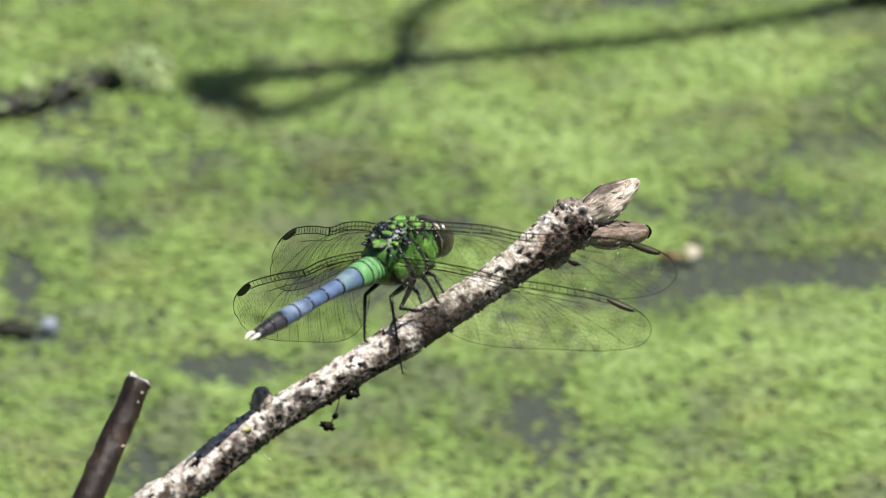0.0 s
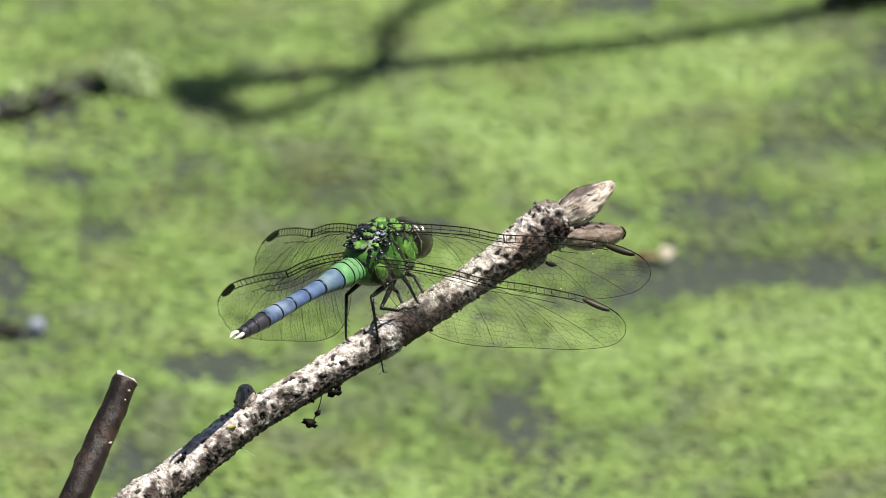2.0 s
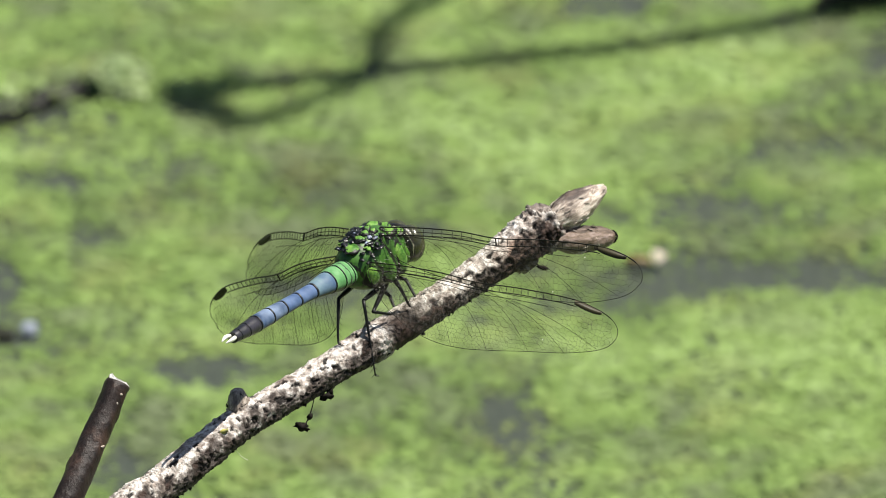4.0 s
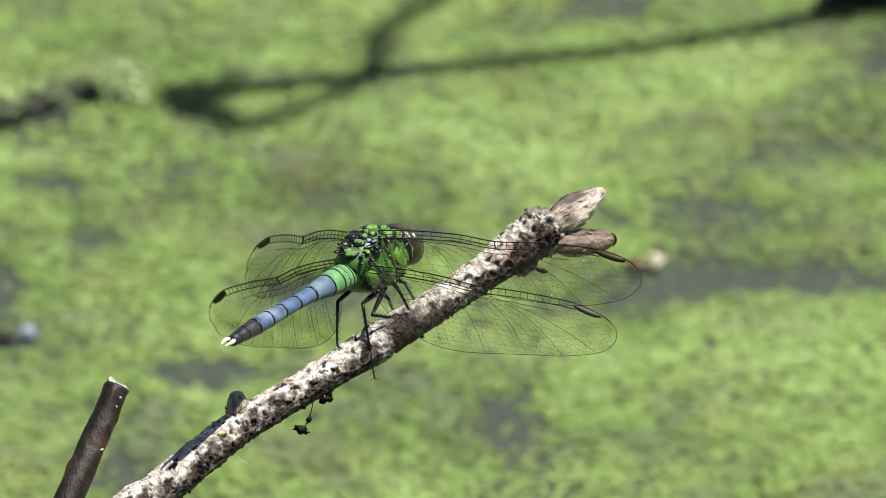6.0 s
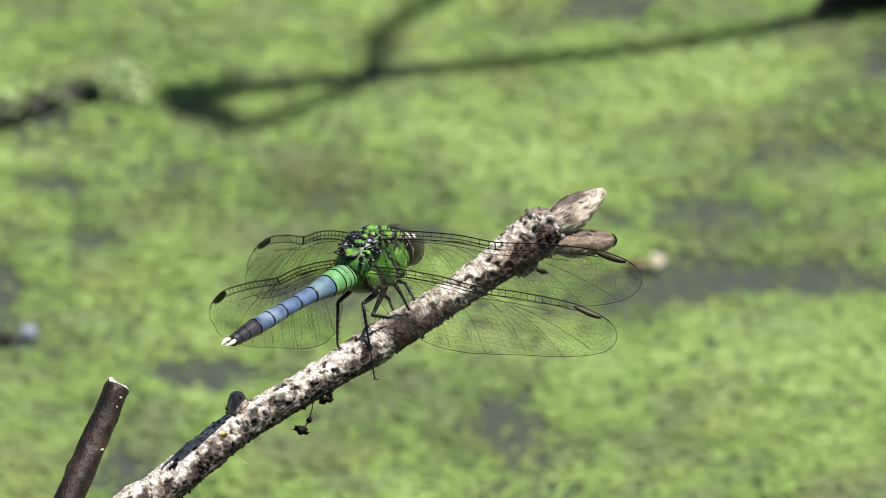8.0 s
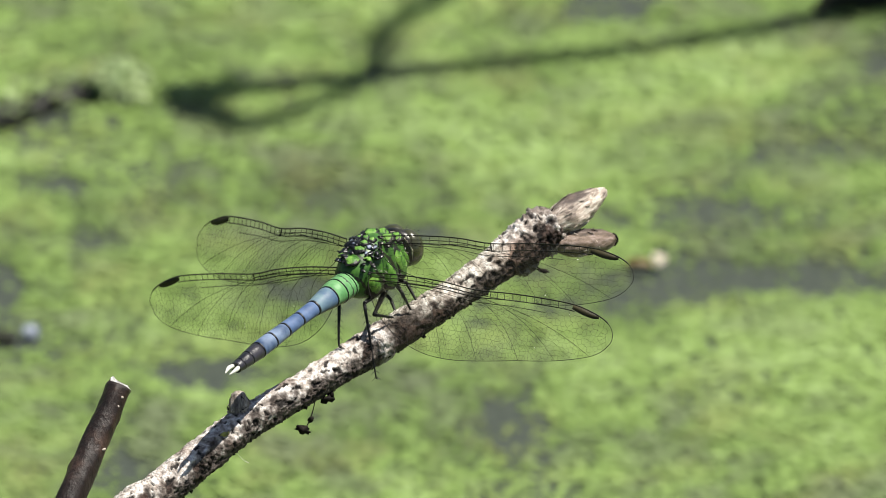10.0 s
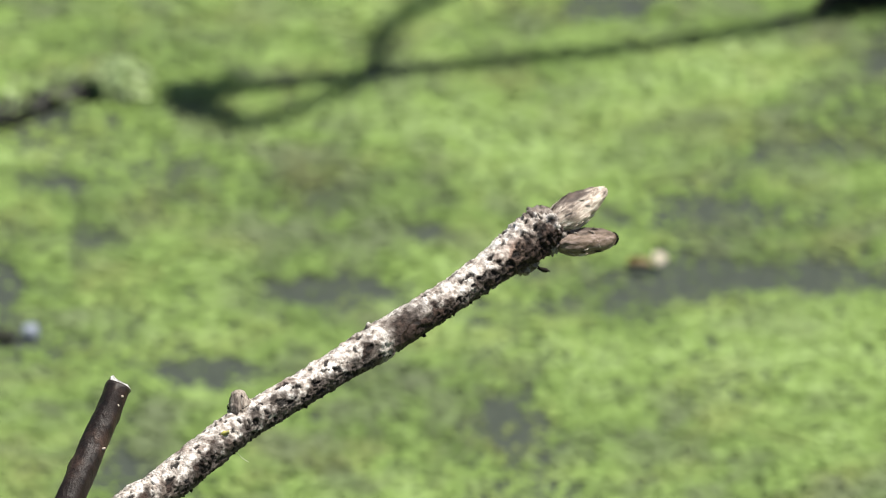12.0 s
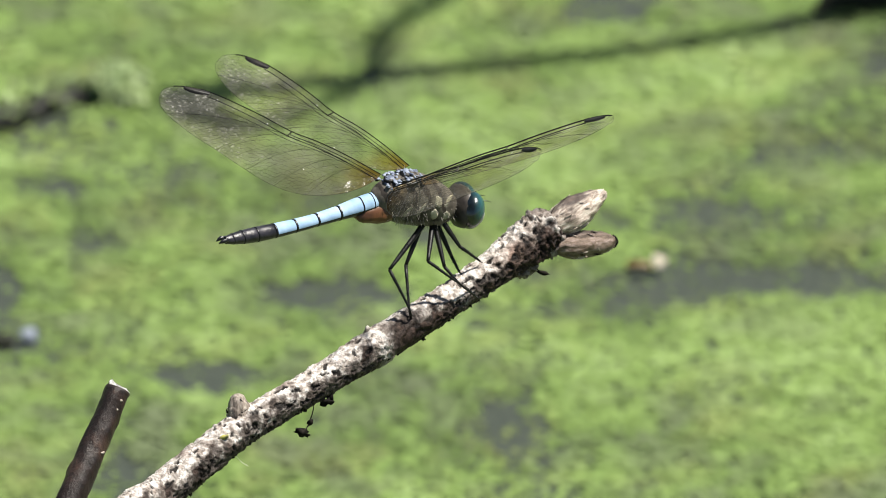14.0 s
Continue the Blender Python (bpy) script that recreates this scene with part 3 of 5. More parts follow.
        blunt = 1.0 if label.startswith("blunt") else 0.95 if name == "side_bud" else 0.5
        prof = [(0.0, 0.50), (0.10, 0.74), (0.25, 0.95), (0.42, 1.0), (0.62, 0.90), (0.80, 0.46 + 0.30 * blunt), (0.93, 0.36 * (0.5 + blunt)), (1.0, 0.12 * (0.2 + 2 * blunt))]
        pts = [(0, 0, long * u, r * k) for u, k in prof]
        seed = r * 9000

        def scales(sv, w, rr, seed=seed, long=long):
            f = noise.fractal(Vector((math.cos(w) * 1.6, math.sin(w) * 1.6, sv * 260 + seed)), 0.9, 2.0, 4)
            ridge = 0.035 * math.sin(9 * w + 3 * noise.noise(Vector((w, sv * 900, seed))))
            step = 0.10 * ((2.3 * sv / long + 0.35 * math.sin(2 * w + seed)) % 1.0)
            return rr * (0.95 + 0.12 * f + ridge + step)
        bud = mesh_object(name, *tube(pts, 36, 9, shape=scales), GREY_BUD if name == "side_bud" else BUD if "grey" in label else BROWN_BUD, ob, label)
        hairs = []
        for i in range(60):
            u, w = rng.uniform(0.08, 0.9), rng.uniform(0, 6.28)
            rr = r * float(np.interp(u, *zip(*prof)))
            p = Vector((rr * 1.03 * math.cos(w), rr * 1.03 * math.sin(w), u * long))
            w += rng.gauss(0, 0.35)
            rr = r * float(np.interp(min(1, u + 0.12), *zip(*prof)))
            q = Vector((rr * 1.12 * math.cos(w), rr * 1.12 * math.sin(w), min(1, u + rng.uniform(0.06, 0.16)) * long))
            hairs.append(tube([(*p, 0.05 * MM), (*p.lerp(q, 0.5), 0.09 * MM), (*q, 0.03 * MM)], 4, 2))
        mesh_object("bud_fibre", *join(*hairs[::4]), LITTER, bud)
        mesh_object("bud_fibre", *join(*hairs[1::2]), BUD, bud)
        if label.startswith("blunt"):
            scar = [(0.42 * r * math.cos(k * 0.7), 0.42 * r * math.sin(k * 0.7), long * 0.99 + 0.1 * MM * math.sin(k * 2.1), 0.13 * MM) for k in range(10)]
            mesh_object("bud_scar", *tube(scar, 6, 3), LITTER, bud, "dark scar at the bud's tip")
        bud.matrix_basis = Matrix.Translation(A) @ (B - A).to_track_quat("Z", "Y").to_matrix().to_4x4()
    # lumps of bark round the head of the twig
    for c, r in (((0.0114, 0.0117, 0.1580), 0.0012), ((0.0124, 0.0122, 0.1578), 0.0011), ((0.0130, 0.0107, 0.1542), 0.0013), ((0.0103, 0.0083, 0.1533), 0.0015),
                 ((0.0096, 0.0076, 0.1529), 0.0012), ((0.0142, 0.0120, 0.1552), 0.0012), ((0.0057, 0.0038, 0.1528), 0.0008), ((0.0136, 0.0125, 0.1569), 0.0012)):
        v, f = blob(c, (r, r * 0.9, r * 0.85), 16, 12, (rng.uniform(0, 90), rng.uniform(0, 90), 0), 0.55, c[0] * 900)
        lump = mesh_object("bark_lump", v, f, BARK, ob)
        vals = [max(0.0, min(0.6, 1.6 * noise.noise(q.co * 900))) for q in lump.data.vertices]
        lump.data.attributes.new("pit", "FLOAT", "POINT").data.foreach_set("value", vals)
        lump.data.attributes.new("brown", "FLOAT", "POINT").data.foreach_set("value", [0.45] * len(vals))
        lump.data.attributes.new("rust", "FLOAT", "POINT").data.foreach_set("value", [0.3] * len(vals))
    # crusts on the underside, some standing in for its shade; dangling litter, lichen
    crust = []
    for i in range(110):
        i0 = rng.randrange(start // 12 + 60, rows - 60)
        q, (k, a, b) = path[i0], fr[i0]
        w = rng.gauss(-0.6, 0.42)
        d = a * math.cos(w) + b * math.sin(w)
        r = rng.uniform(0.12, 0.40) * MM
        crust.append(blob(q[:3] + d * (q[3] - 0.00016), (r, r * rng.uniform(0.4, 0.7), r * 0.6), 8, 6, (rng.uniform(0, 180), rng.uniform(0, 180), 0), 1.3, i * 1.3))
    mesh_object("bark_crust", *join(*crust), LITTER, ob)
    hung = [join(blob((-0.0175, -0.0174, 0.1442), (0.00085, 0.0005, 0.0005), 12, 9, (0, 20, 0), 1.1, 2.0),
                 blob((-0.0166, -0.0163, 0.1450), (0.0003, 0.0003, 0.0006), 9, 6, (15, 20, 0), 0.9, 5.0),
                 tube([(-0.0160, -0.0140, 0.1474, 0.00004), (-0.0162, -0.0153, 0.1462, 0.00007), (-0.0167, -0.0164, 0.1450, 0.00009), (-0.0172, -0.0171, 0.1443, 0.00006)], 5, 4)),
            join(blob((-0.0146, -0.0140, 0.1466), (0.0007, 0.0004, 0.0005), 10, 8, None, 1.0, 7.0), blob((-0.0141, -0.0135, 0.1470), (0.0004, 0.0003, 0.0006), 8, 6, None, 0.8, 3.0))]
    swinging = []
    for bits, knot in zip(hung, ((-0.0160, -0.0140, 0.1474), (-0.0141, -0.0130, 0.1474))):
        crumb = mesh_object("dangling_litter", *placed(bits, Matrix.Translation(-Vector(knot))), LITTER, ob, "black crumb of litter hanging on a thread")
        crumb.location = knot
        swinging.append(crumb)
    mesh_object("dangling_litter", *join(blob((0.0123, 0.0079, 0.1523), (0.0007, 0.0003, 0.00026), 9, 6, (0, 15, 0), 0.8, 11.0), tube([(0.0112, 0.0080, 0.1534, 0.00010), (0.0116, 0.0079, 0.1528, 0.0001), (0.0124, 0.0079, 0.1523, 0.0001)], 5, 3)), LITTER, ob)
    mesh_object("lichen", *blob((-0.0271, -0.0240, 0.1475), (0.00055, 0.0003, 0.00032), 10, 8, (0, -25, 0), 0.5, 4.0), MOSS, ob, "tiny yellow-green lichen tuft")
    mesh_object("silk_thread", *tube([(-0.0262, -0.0225, 0.1447, 0.00002), (-0.0250, -0.0231, 0.1434, 0.00002), (-0.0242, -0.0230, 0.1428, 0.00003)], 4, 4), SILK, ob)
    return swinging


def build_stick():
    pts = [(-0.160, -0.1900, -0.010, 0.0030), (-0.110, -0.1280, 0.0500, 0.0026), (-0.0690, -0.0720, 0.1080, 0.0021), (-0.0572, -0.0540, 0.1272, 0.00195), (-0.0510, -0.0443, 0.1374, 0.00188), (-0.0462, -0.0368, 0.1453, 0.0018), (-0.0430, -0.0310, 0.1503, 0.00165), (-0.0400, -0.0257, 0.1553, 0.00148)]

    def knots(s, w, r):
        f = noise.fractal(Vector((math.cos(w) * 0.8 + 4.3, math.sin(w) * 0.8, s * 210 + 0.4)), 0.9, 2.0, 4)
        lump = max(0.0, noise.noise(Vector((math.cos(w) * 1.6, math.sin(w) * 1.6, s * 420 + 7))) - 0.25)
        return r * (1 + 0.11 * f + 0.35 * lump)
    ob = mesh_object("dead_stick", *tube(pts, 26, step=0.0004, shape=knots), STICK)
    tagged(ob, "dark brown broken stick with a pale cut end", "stick")
    T = (Vector(pts[-1][:3]) - Vector(pts[-2][:3])).normalized()
    side = T.cross(Vector((0, -0.86, 0.5))).normalized()
    front = side.cross(T)
    c = Vector(pts[-1][:3])
    m = 20
    verts = []
    for i, (k, lift) in enumerate(((1.02, -0.35), (0.97, 0.12), (0.5, -0.2), (0.0, -0.3))):
        for j in range(m):
            w = 2 * math.pi * j / m
            jag = -0.75 * math.sin(w) + 0.6 * max(0, math.cos(w - 3.4)) ** 4 + 0.25 * noise.noise(Vector((math.cos(w) * 2, math.sin(w) * 2, i)))
            verts.append(c + (side * math.cos(w) + front * math.sin(w)) * 0.00148 * k + T * (lift + jag * (k if i else 0.3)) * 0.0011)
    faces = [(i * m + j, i * m + (j + 1) % m, (i + 1) * m + (j + 1) % m, (i + 1) * m + j) for i in range(3) for j in range(m)]
    end = mesh_object("cut_end", verts, faces, [CUT_WOOD, STICK], ob, "pale splintered cut end", smooth=False)
    end.data.polygons.foreach_set("material_index", [1] * m + [0] * (2 * m))
    for x, y, z in ((-0.0419, -0.0324, 0.1503), (-0.0402, -0.0284, 0.1541), (-0.0397, -0.0276, 0.1549)):
        mesh_object("bark_nub", *blob((x, y, z), (0.00026, 0.00022, 0.0002), 8, 6, None, 0.7, x * 500), BUD, ob)


# ---- the dragonflies ----
FORE = ((0, 0), (0.15, -0.010), (0.30, -0.009), (0.44, 0.006), (0.60, -0.004), (0.80, -0.004), (0.90, 0.015), (0.97, 0.05), (1.0, 0.10), (0.985, 0.15),
        (0.93, 0.195), (0.80, 0.230), (0.65, 0.235), (0.50, 0.225), (0.35, 0.200), (0.20, 0.165), (0.08, 0.120), (0.02, 0.060))
HIND = ((0, 0), (0.15, -0.009), (0.30, -0.006), (0.43, 0.008), (0.60, 0.0), (0.80, 0.003), (0.90, 0.025), (0.97, 0.06), (1.0, 0.11), (0.985, 0.165),
        (0.93, 0.21), (0.80, 0.25), (0.65, 0.275), (0.52, 0.298), (0.40, 0.312), (0.28, 0.300), (0.17, 0.250), (0.08, 0.170), (0.02, 0.075))


def inside(poly, x, y):
    hit, j = False, len(poly) - 1
    for i in range(len(poly)):
        (xi, yi), (xj, yj) = poly[i], poly[j]
        if (yi > y) != (yj > y) and x < (xj - xi) * (y - yi) / (yj - yi) + xi:
            hit = not hit
        j = i
    return hit


def wing_parts(outline, length, hind, seed, vein=1.0, rung=0.034):
    """Vein net, film and dark cell of one wing, as (span, chord) drawings; span along +x, trailing edge along +y."""
    from mathutils.geometry import delaunay_2d_cdt
    rng = random.Random(seed)
    L = length
    edge = [tuple(q) for q in spline(list(outline) + [outline[0]], 6)[:-1] * L]
    lx = np.array([q[0] for q in edge[: 6 * 8 + 1]])
    ly = np.array([q[1] for q in edge[: 6 * 8 + 1]])

    def front(x):
        return float(np.interp(x, lx, ly))
    trail = sorted(edge[6 * 8:], key=lambda q: q[0])
    tx, ty = np.array([q[0] for q in trail]), np.array([q[1] for q in trail])

    def back(x):
        return float(np.interp(x, tx, ty))

    def zz(x, y):
        u, c = x / L, (y - front(x)) / L
        return L * (0.012 * math.sin(math.pi * min(1, u)) - 0.010 * abs(math.sin(c * 42)) * math.exp(-c * 14) + 0.05 * u * u * 0.3 - 0.10 * c * c)
    pts = []
    y = -0.03 * L
    while y < 0.36 * L:
        c = max(0, y / (0.3 * L))
        step = L * (0.028 - 0.013 * min(1, c))
        x = rng.uniform(-1, 1) * step
        while x < L:
            k = 1 - 0.35 * max(0, x / L - 0.35)
            q = (x + rng.uniform(-0.36, 0.36) * step, y + rng.uniform(-0.36, 0.36) * step)
            if inside(edge, *q):
                pts.append(q)
            x += step * k * (1.15 - 0.35 * min(1, c))
        y += step * (0.85 + 0.35 * min(1, c))
    res = delaunay_2d_cdt([Vector(q) for q in pts], [], [], 0, 1e-7)
    co, tris = res[0], res[2]
    centre, byedge = [], {}
    for i, t in enumerate(tris):
        (ax, ay), (bx, by), (cx, cy) = [co[k] for k in t]
        d = 2 * (ax * (by - cy) + bx * (cy - ay) + cx * (ay - by)) or 1e-12
        a2, b2, c2 = ax * ax + ay * ay, bx * bx + by * by, cx * cx + cy * cy
        centre.append(((a2 * (by - cy) + b2 * (cy - ay) + c2 * (ay - by)) / d, (a2 * (cx - bx) + b2 * (ax - cx) + c2 * (bx - ax)) / d))
        for k in range(3):
            byedge.setdefault(frozenset((t[k], t[(k + 1) % 3])), []).append(i)
    gap = 0.030 * L
    lines, fine = [], []
    for ids in byedge.values():
        if len(ids) != 2:
            continue
        p, q = centre[ids[0]], centre[ids[1]]
        if (p[0] - q[0]) ** 2 + (p[1] - q[1]) ** 2 > (0.09 * L) ** 2:
            continue
        pin, qin = inside(edge, *p), inside(edge, *q)
        if not (pin or qin):
            continue
        if pin != qin:
            a, b = (p, q) if pin else (q, p)
            for _ in range(12):
                m = ((a[0] + b[0]) / 2, (a[1] + b[1]) / 2)
                if inside(edge, *m):
                    a = m
                else:
                    b = m
            p, q = (p if pin else q), a
        if min(p[1] - front(p[0]), q[1] - front(q[0])) < gap * (1 if max(p[0], q[0]) < 0.93 * L else 0):
            continue
        fine.append(([p, q], 0.0122))
    # leading veins and the ladder between them
    nod = outline[3][0] * L
    xs = np.linspace(0.01 * L, 0.83 * L, 64)
    lines.append(([(x, front(x) + gap * (1 - 0.25 * (x / L))) for x in xs], 0.068))
    lines.append(([(x, front(x) + gap * 0.5) for x in xs if x < nod], 0.052))
    lines.append(([(x, front(x) + gap * (1.0 + 0.15 * min(1, x / (0.12 * L)) + 1.0 * x / L)) for x in np.linspace(0.03 * L, 0.72 * L, 50)], 0.040))
    x = 0.05 * L
    while x < 0.9 * L:
        if not 0.81 * L < x < 0.93 * L:
            lines.append(([(x, front(x)), (x + 0.004 * L, front(x) + gap * (1 - 0.25 * x / L))], rung))
        x += L * rng.uniform(0.85, 1.15) * (0.036 if x < nod else 0.030)
    lines.append(([(nod - 0.004 * L, front(nod) - 0.001 * L), (nod + 0.004 * L, front(nod) + gap)], 0.09))
    # sector veins sweeping to the trailing edge
    for a, b, bow in ((0.10, 0.93, 0.02), (0.16, 0.80, 0.05), (0.22, 0.66, 0.06), (0.10, 0.50, 0.045), (0.06, 0.34, 0.03)) if not hind else ((0.10, 0.93, 0.02), (0.15, 0.80, 0.06), (0.20, 0.66, 0.07), (0.10, 0.50, 0.07), (0.06, 0.36, 0.07), (0.04, 0.22, 0.05)):
        x0, x1 = a * L, b * L
        y0, y1 = front(x0) + gap, back(x1)
        lines.append(([(x0 + (x1 - x0) * u, y0 + (y1 - y0) * u ** (2.6 + 8 * bow) - bow * L * 0.2 * math.sin(math.pi * u)) for u in np.linspace(0, 1, 22)], 0.022))
    # finer rays between them
    for k in range(11 if hind else 9):
        a, b = (0.08 + 0.035 * k, 0.26 + 0.066 * k)
        x0, x1 = a * L, b * L
        y0, y1 = front(x0) + gap * 1.6, back(x1)
        rays = [(x0 + (x1 - x0) * u, y0 + (y1 - y0) * u ** 2.3) for u in np.linspace(0.25, 1, 16)]
        fine.append(([q for q in rays if inside(edge, *q)], 0.0120))
    # thick edges of the dark cell
    xs = np.linspace(0.82 * L, 0.93 * L, 12)
    lines.append(([(x, front(x) + gap * 0.80 * math.sin(math.pi * (0.12 + 0.84 * i / 11)) ** 0.5) for i, x in enumerate(xs)], 0.07))
    rim = [(q, r) for q, r in zip(edge, [0.085 if i < 6 * 7 else 1.15 * rung for i in range(len(edge))])]
    for i in range(len(rim)):
        (p, r), (q, _) = rim[i], rim[(i + 1) % len(rim)]
        lines.append(([p, q], r))

    def drawn(strokes):
        verts, faces = [], []
        for line, r in strokes:
            r = r * MM * vein
            for p, q in zip(line, line[1:]):
                d = Vector((q[0] - p[0], q[1] - p[1]))
                if d.length < 1e-7:
                    continue
                d.normalize()
                nx, ny = -d.y * r, d.x * r
                o = len(verts)
                for m in (p, q):
                    z = zz(*m)
                    verts += [(m[0] + nx, m[1] + ny, z), (m[0] - nx, m[1] - ny, z), (m[0], m[1], z + 1.2 * r), (m[0], m[1], z - 1.2 * r)]
                faces += [(o, o + 2, o + 6, o + 4), (o + 2, o + 1, o + 5, o + 6), (o + 1, o + 3, o + 7, o + 5), (o + 3, o, o + 4, o + 7)]
        return verts, faces
    n = len(edge)
    grid = [q for q in pts if min(math.hypot(q[0] - e[0], q[1] - e[1]) for e in edge) > 0.008 * L]
    res = delaunay_2d_cdt([Vector(q) for q in edge + grid], [(i, (i + 1) % n) for i in range(n)], [], 1, 1e-7)
    film = ([(v.x, v.y, zz(v.x, v.y)) for v in res[0]], [tuple(t) for t in res[2]])
    pv, pf = [], []
    for i, x in enumerate(np.linspace(0.82 * L, 0.93 * L, 8)):
        for yy in (front(x), front(x) + gap * 0.80 * math.sin(math.pi * (0.12 + 0.84 * i / 7)) ** 0.5):
            for s in (1, -1):
                pv.append((x, yy, zz(x, yy) + s * 0.06 * MM))
    for i in range(7):
        o = i * 4
        pf += [(o, o + 4, o + 6, o + 2), (o + 1, o + 3, o + 7, o + 5), (o, o + 1, o + 5, o + 4), (o + 2, o + 6, o + 7, o + 3)]
    return drawn(lines), drawn(fine), film, (pv, pf)


def wing_space(vf, side):
    """From the wing drawing to body space: side 1 is the left wing, -1 the right."""
    return [(-y, side * x, z) for x, y, z in vf[0]], vf[1]


def segment(x0, x1, ra, rb, zc, flat, belly, n=20):
    """One ring of the abdomen, with a raised rim at its hind end; the rim's faces use the second material."""
    prof = [(0.0, 0.93), (0.04, 0.985), (0.3, 1.0), (0.7, 1.0), (0.92, 1.005), (0.955, 1.03), (1.0, 1.02), (1.0, 0.9)]
    verts, faces, mats = [], [], []
    for u, k in prof:
        r = (ra + (rb - ra) * u) * k
        x = x0 + (x1 - x0) * u
        for j in range(n):
            a = 2 * math.pi * j / n
            ridge = 1 + 0.10 * max(0, math.sin(a)) ** 6
            verts.append(((-x) * MM, r * math.cos(a) * MM, (zc(x) + r * flat * math.sin(a) * ridge) * MM))
    for i in range(len(prof) - 1):
        for j in range(n):
            faces.append((i * n + j, (i + 1) * n + j, (i + 1) * n + (j + 1) % n, i * n + (j + 1) % n))
            # black below belly too: the dark underside, with its shade painted in
            mats.append(1 if i >= 4 or math.sin(2 * math.pi * (j + 0.5) / n) < belly else 0)
    faces += [tuple(range(n)), tuple((len(prof) - 1) * n + j for j in range(n))[::-1]]
    mats += [0, 1]
    return verts, faces, mats


def build_dragonfly(spec):
    base = new("dragonfly")
    tagged(base, spec["label"], "dragonfly")
    rng = random.Random(spec["seed"])
    # thorax with its plates
    mesh_object("thorax", *loft(spec["thorax"], 28, 4), spec["thorax_mat"], base, spec["thorax_label"])
    stx, stw = [s[0] for s in spec["thorax"]], [s[1] for s in spec["thorax"]]
    for sd in (1, -1):
        for x, z, rx_, rz_, mat in spec["sides"]:
            y = float(np.interp(x, stx, stw)) - 0.62
            v, f = placed(blob((0, 0, 0), (rx_ * MM, 0.95 * MM, rz_ * MM), 18, 12, None, 0.14, x), pose(x * MM, sd * y * MM, z * MM, sd * 8, -30, sd * (-14 if x > 1 else 6)))
            mesh_object("side_plate", v, f, mat, base)
            v, f = placed(blob((0, 0, 0), ((rx_ + 0.20) * MM, 0.86 * MM, (rz_ + 0.20) * MM), 18, 12, None, 0.14, x), pose(x * MM, sd * (y - 0.03) * MM, z * MM, sd * 8, -30, sd * (-14 if x > 1 else 6)))
            mesh_object("suture", v, f, MATT, base)
    for mat, n, label, inner, outer in spec["plates"]:
        for i in range(n):
            x = rng.uniform(*spec["plate_x"])
            y = rng.choice((-1, 1)) * rng.uniform(inner, outer)
            top = float(np.interp(x, stx, [q[2] for q in spec["thorax"]]))
            r = rng.uniform(0.25, 0.6) * spec["lump"]
            shape = blob((x * MM, y * MM, (top - 0.16 * y * y + 0.02) * MM), (r * MM, r * 0.75 * MM, r * 0.38 * MM), 10, 7, (rng.uniform(-20, 20), rng.uniform(-20, 20), rng.uniform(0, 180)), 0.6, i)
            mesh_object("thorax_plate", *shape, mat, base, label)
    for x, y, rx_, ry_, mat in spec["shields"]:
        top = float(np.interp(x, stx, [q[2] for q in spec["thorax"]])) - 0.16 * y * y
        mesh_object("back_shield", *blob((x * MM, y * MM, (top - 0.04) * MM), (rx_ * MM, ry_ * MM, 0.36 * MM), 14, 9, (0, -8, 0), 0.4, x), mat, base)
        mesh_object("shield_rim", *blob((x * MM, y * MM, (top - 0.11) * MM), ((rx_ + 0.2) * MM, (ry_ + 0.2) * MM, 0.36 * MM), 14, 9, (0, -8, 0), 0.4, x), MATT, base)
    for x, z, rx_, rz_, lean, mat in spec["patches"]:
        k = [float(np.interp(x, stx, [q[i] for q in spec["thorax"]])) for i in (1, 2, 3)]
        zm, h = (k[1] + k[2]) / 2, (k[1] - k[2]) / 2
        for sd in (1, -1):
            y = k[0] * math.sqrt(max(0.05, 1 - ((z - zm) / h) ** 2))
            roll = math.degrees(math.atan2((z - zm) / (h * h), y / (k[0] * k[0])))
            v, f = placed(blob((0, 0, 0), (rx_ * MM, 0.09 * MM, rz_ * MM), 16, 10, (0, lean, 0), 0.25, x * 3 + z), pose(x * MM, sd * y * MM, z * MM, sd * roll, 0, 0))
            mesh_object("side_patch", v, f, mat, base)
    # down on the sides and under the thorax
    hairs = []
    for i in range(spec["hairs"]):
        x, w = rng.uniform(-5.5, 4.4), rng.gauss(-0.5, 0.75)
        k = [float(np.interp(x, stx, [q[i] for q in spec["thorax"]])) for i in (1, 2, 3)]
        sd = rng.choice((-1, 1))
        out = Vector((rng.gauss(0, 0.35) - 0.15, sd * math.cos(w), math.sin(w) - 0.2)).normalized()
        p = Vector((x, sd * k[0] * math.cos(w), (k[1] + k[2]) / 2 + (k[1] - k[2]) / 2 * math.sin(w))) * MM
        q = p + out * rng.uniform(0.35, 0.85) * MM
        hairs.append(tube([(*p, 0.022 * MM), (*q, 0.006 * MM)], 3, 1))
    mesh_object("down", *join(*hairs), spec["hair_mat"], base, "fine pale down")
    if spec["flank"]:
        mesh_object("flank", *blob((-6.5 * MM, 0, -0.45 * MM), (3.4 * MM, 2.0 * MM, 1.6 * MM), 22, 16, (0, -6, 0), 0.22), spec["flank"], base, "rust-brown flank")
    hx, hz = spec["head"]
    collar = join(tube([(3.6 * MM, 0, 0.2 * MM, 1.6 * MM), (4.4 * MM, 0, 0.25 * MM, 0.9 * MM), (5.2 * MM, 0, 0.25 * MM, 1.2 * MM)], 14, 4))
    mesh_object("neck", *collar, spec["neck_mat"], base)
    z, wide = spec["size"], spec["wide"]
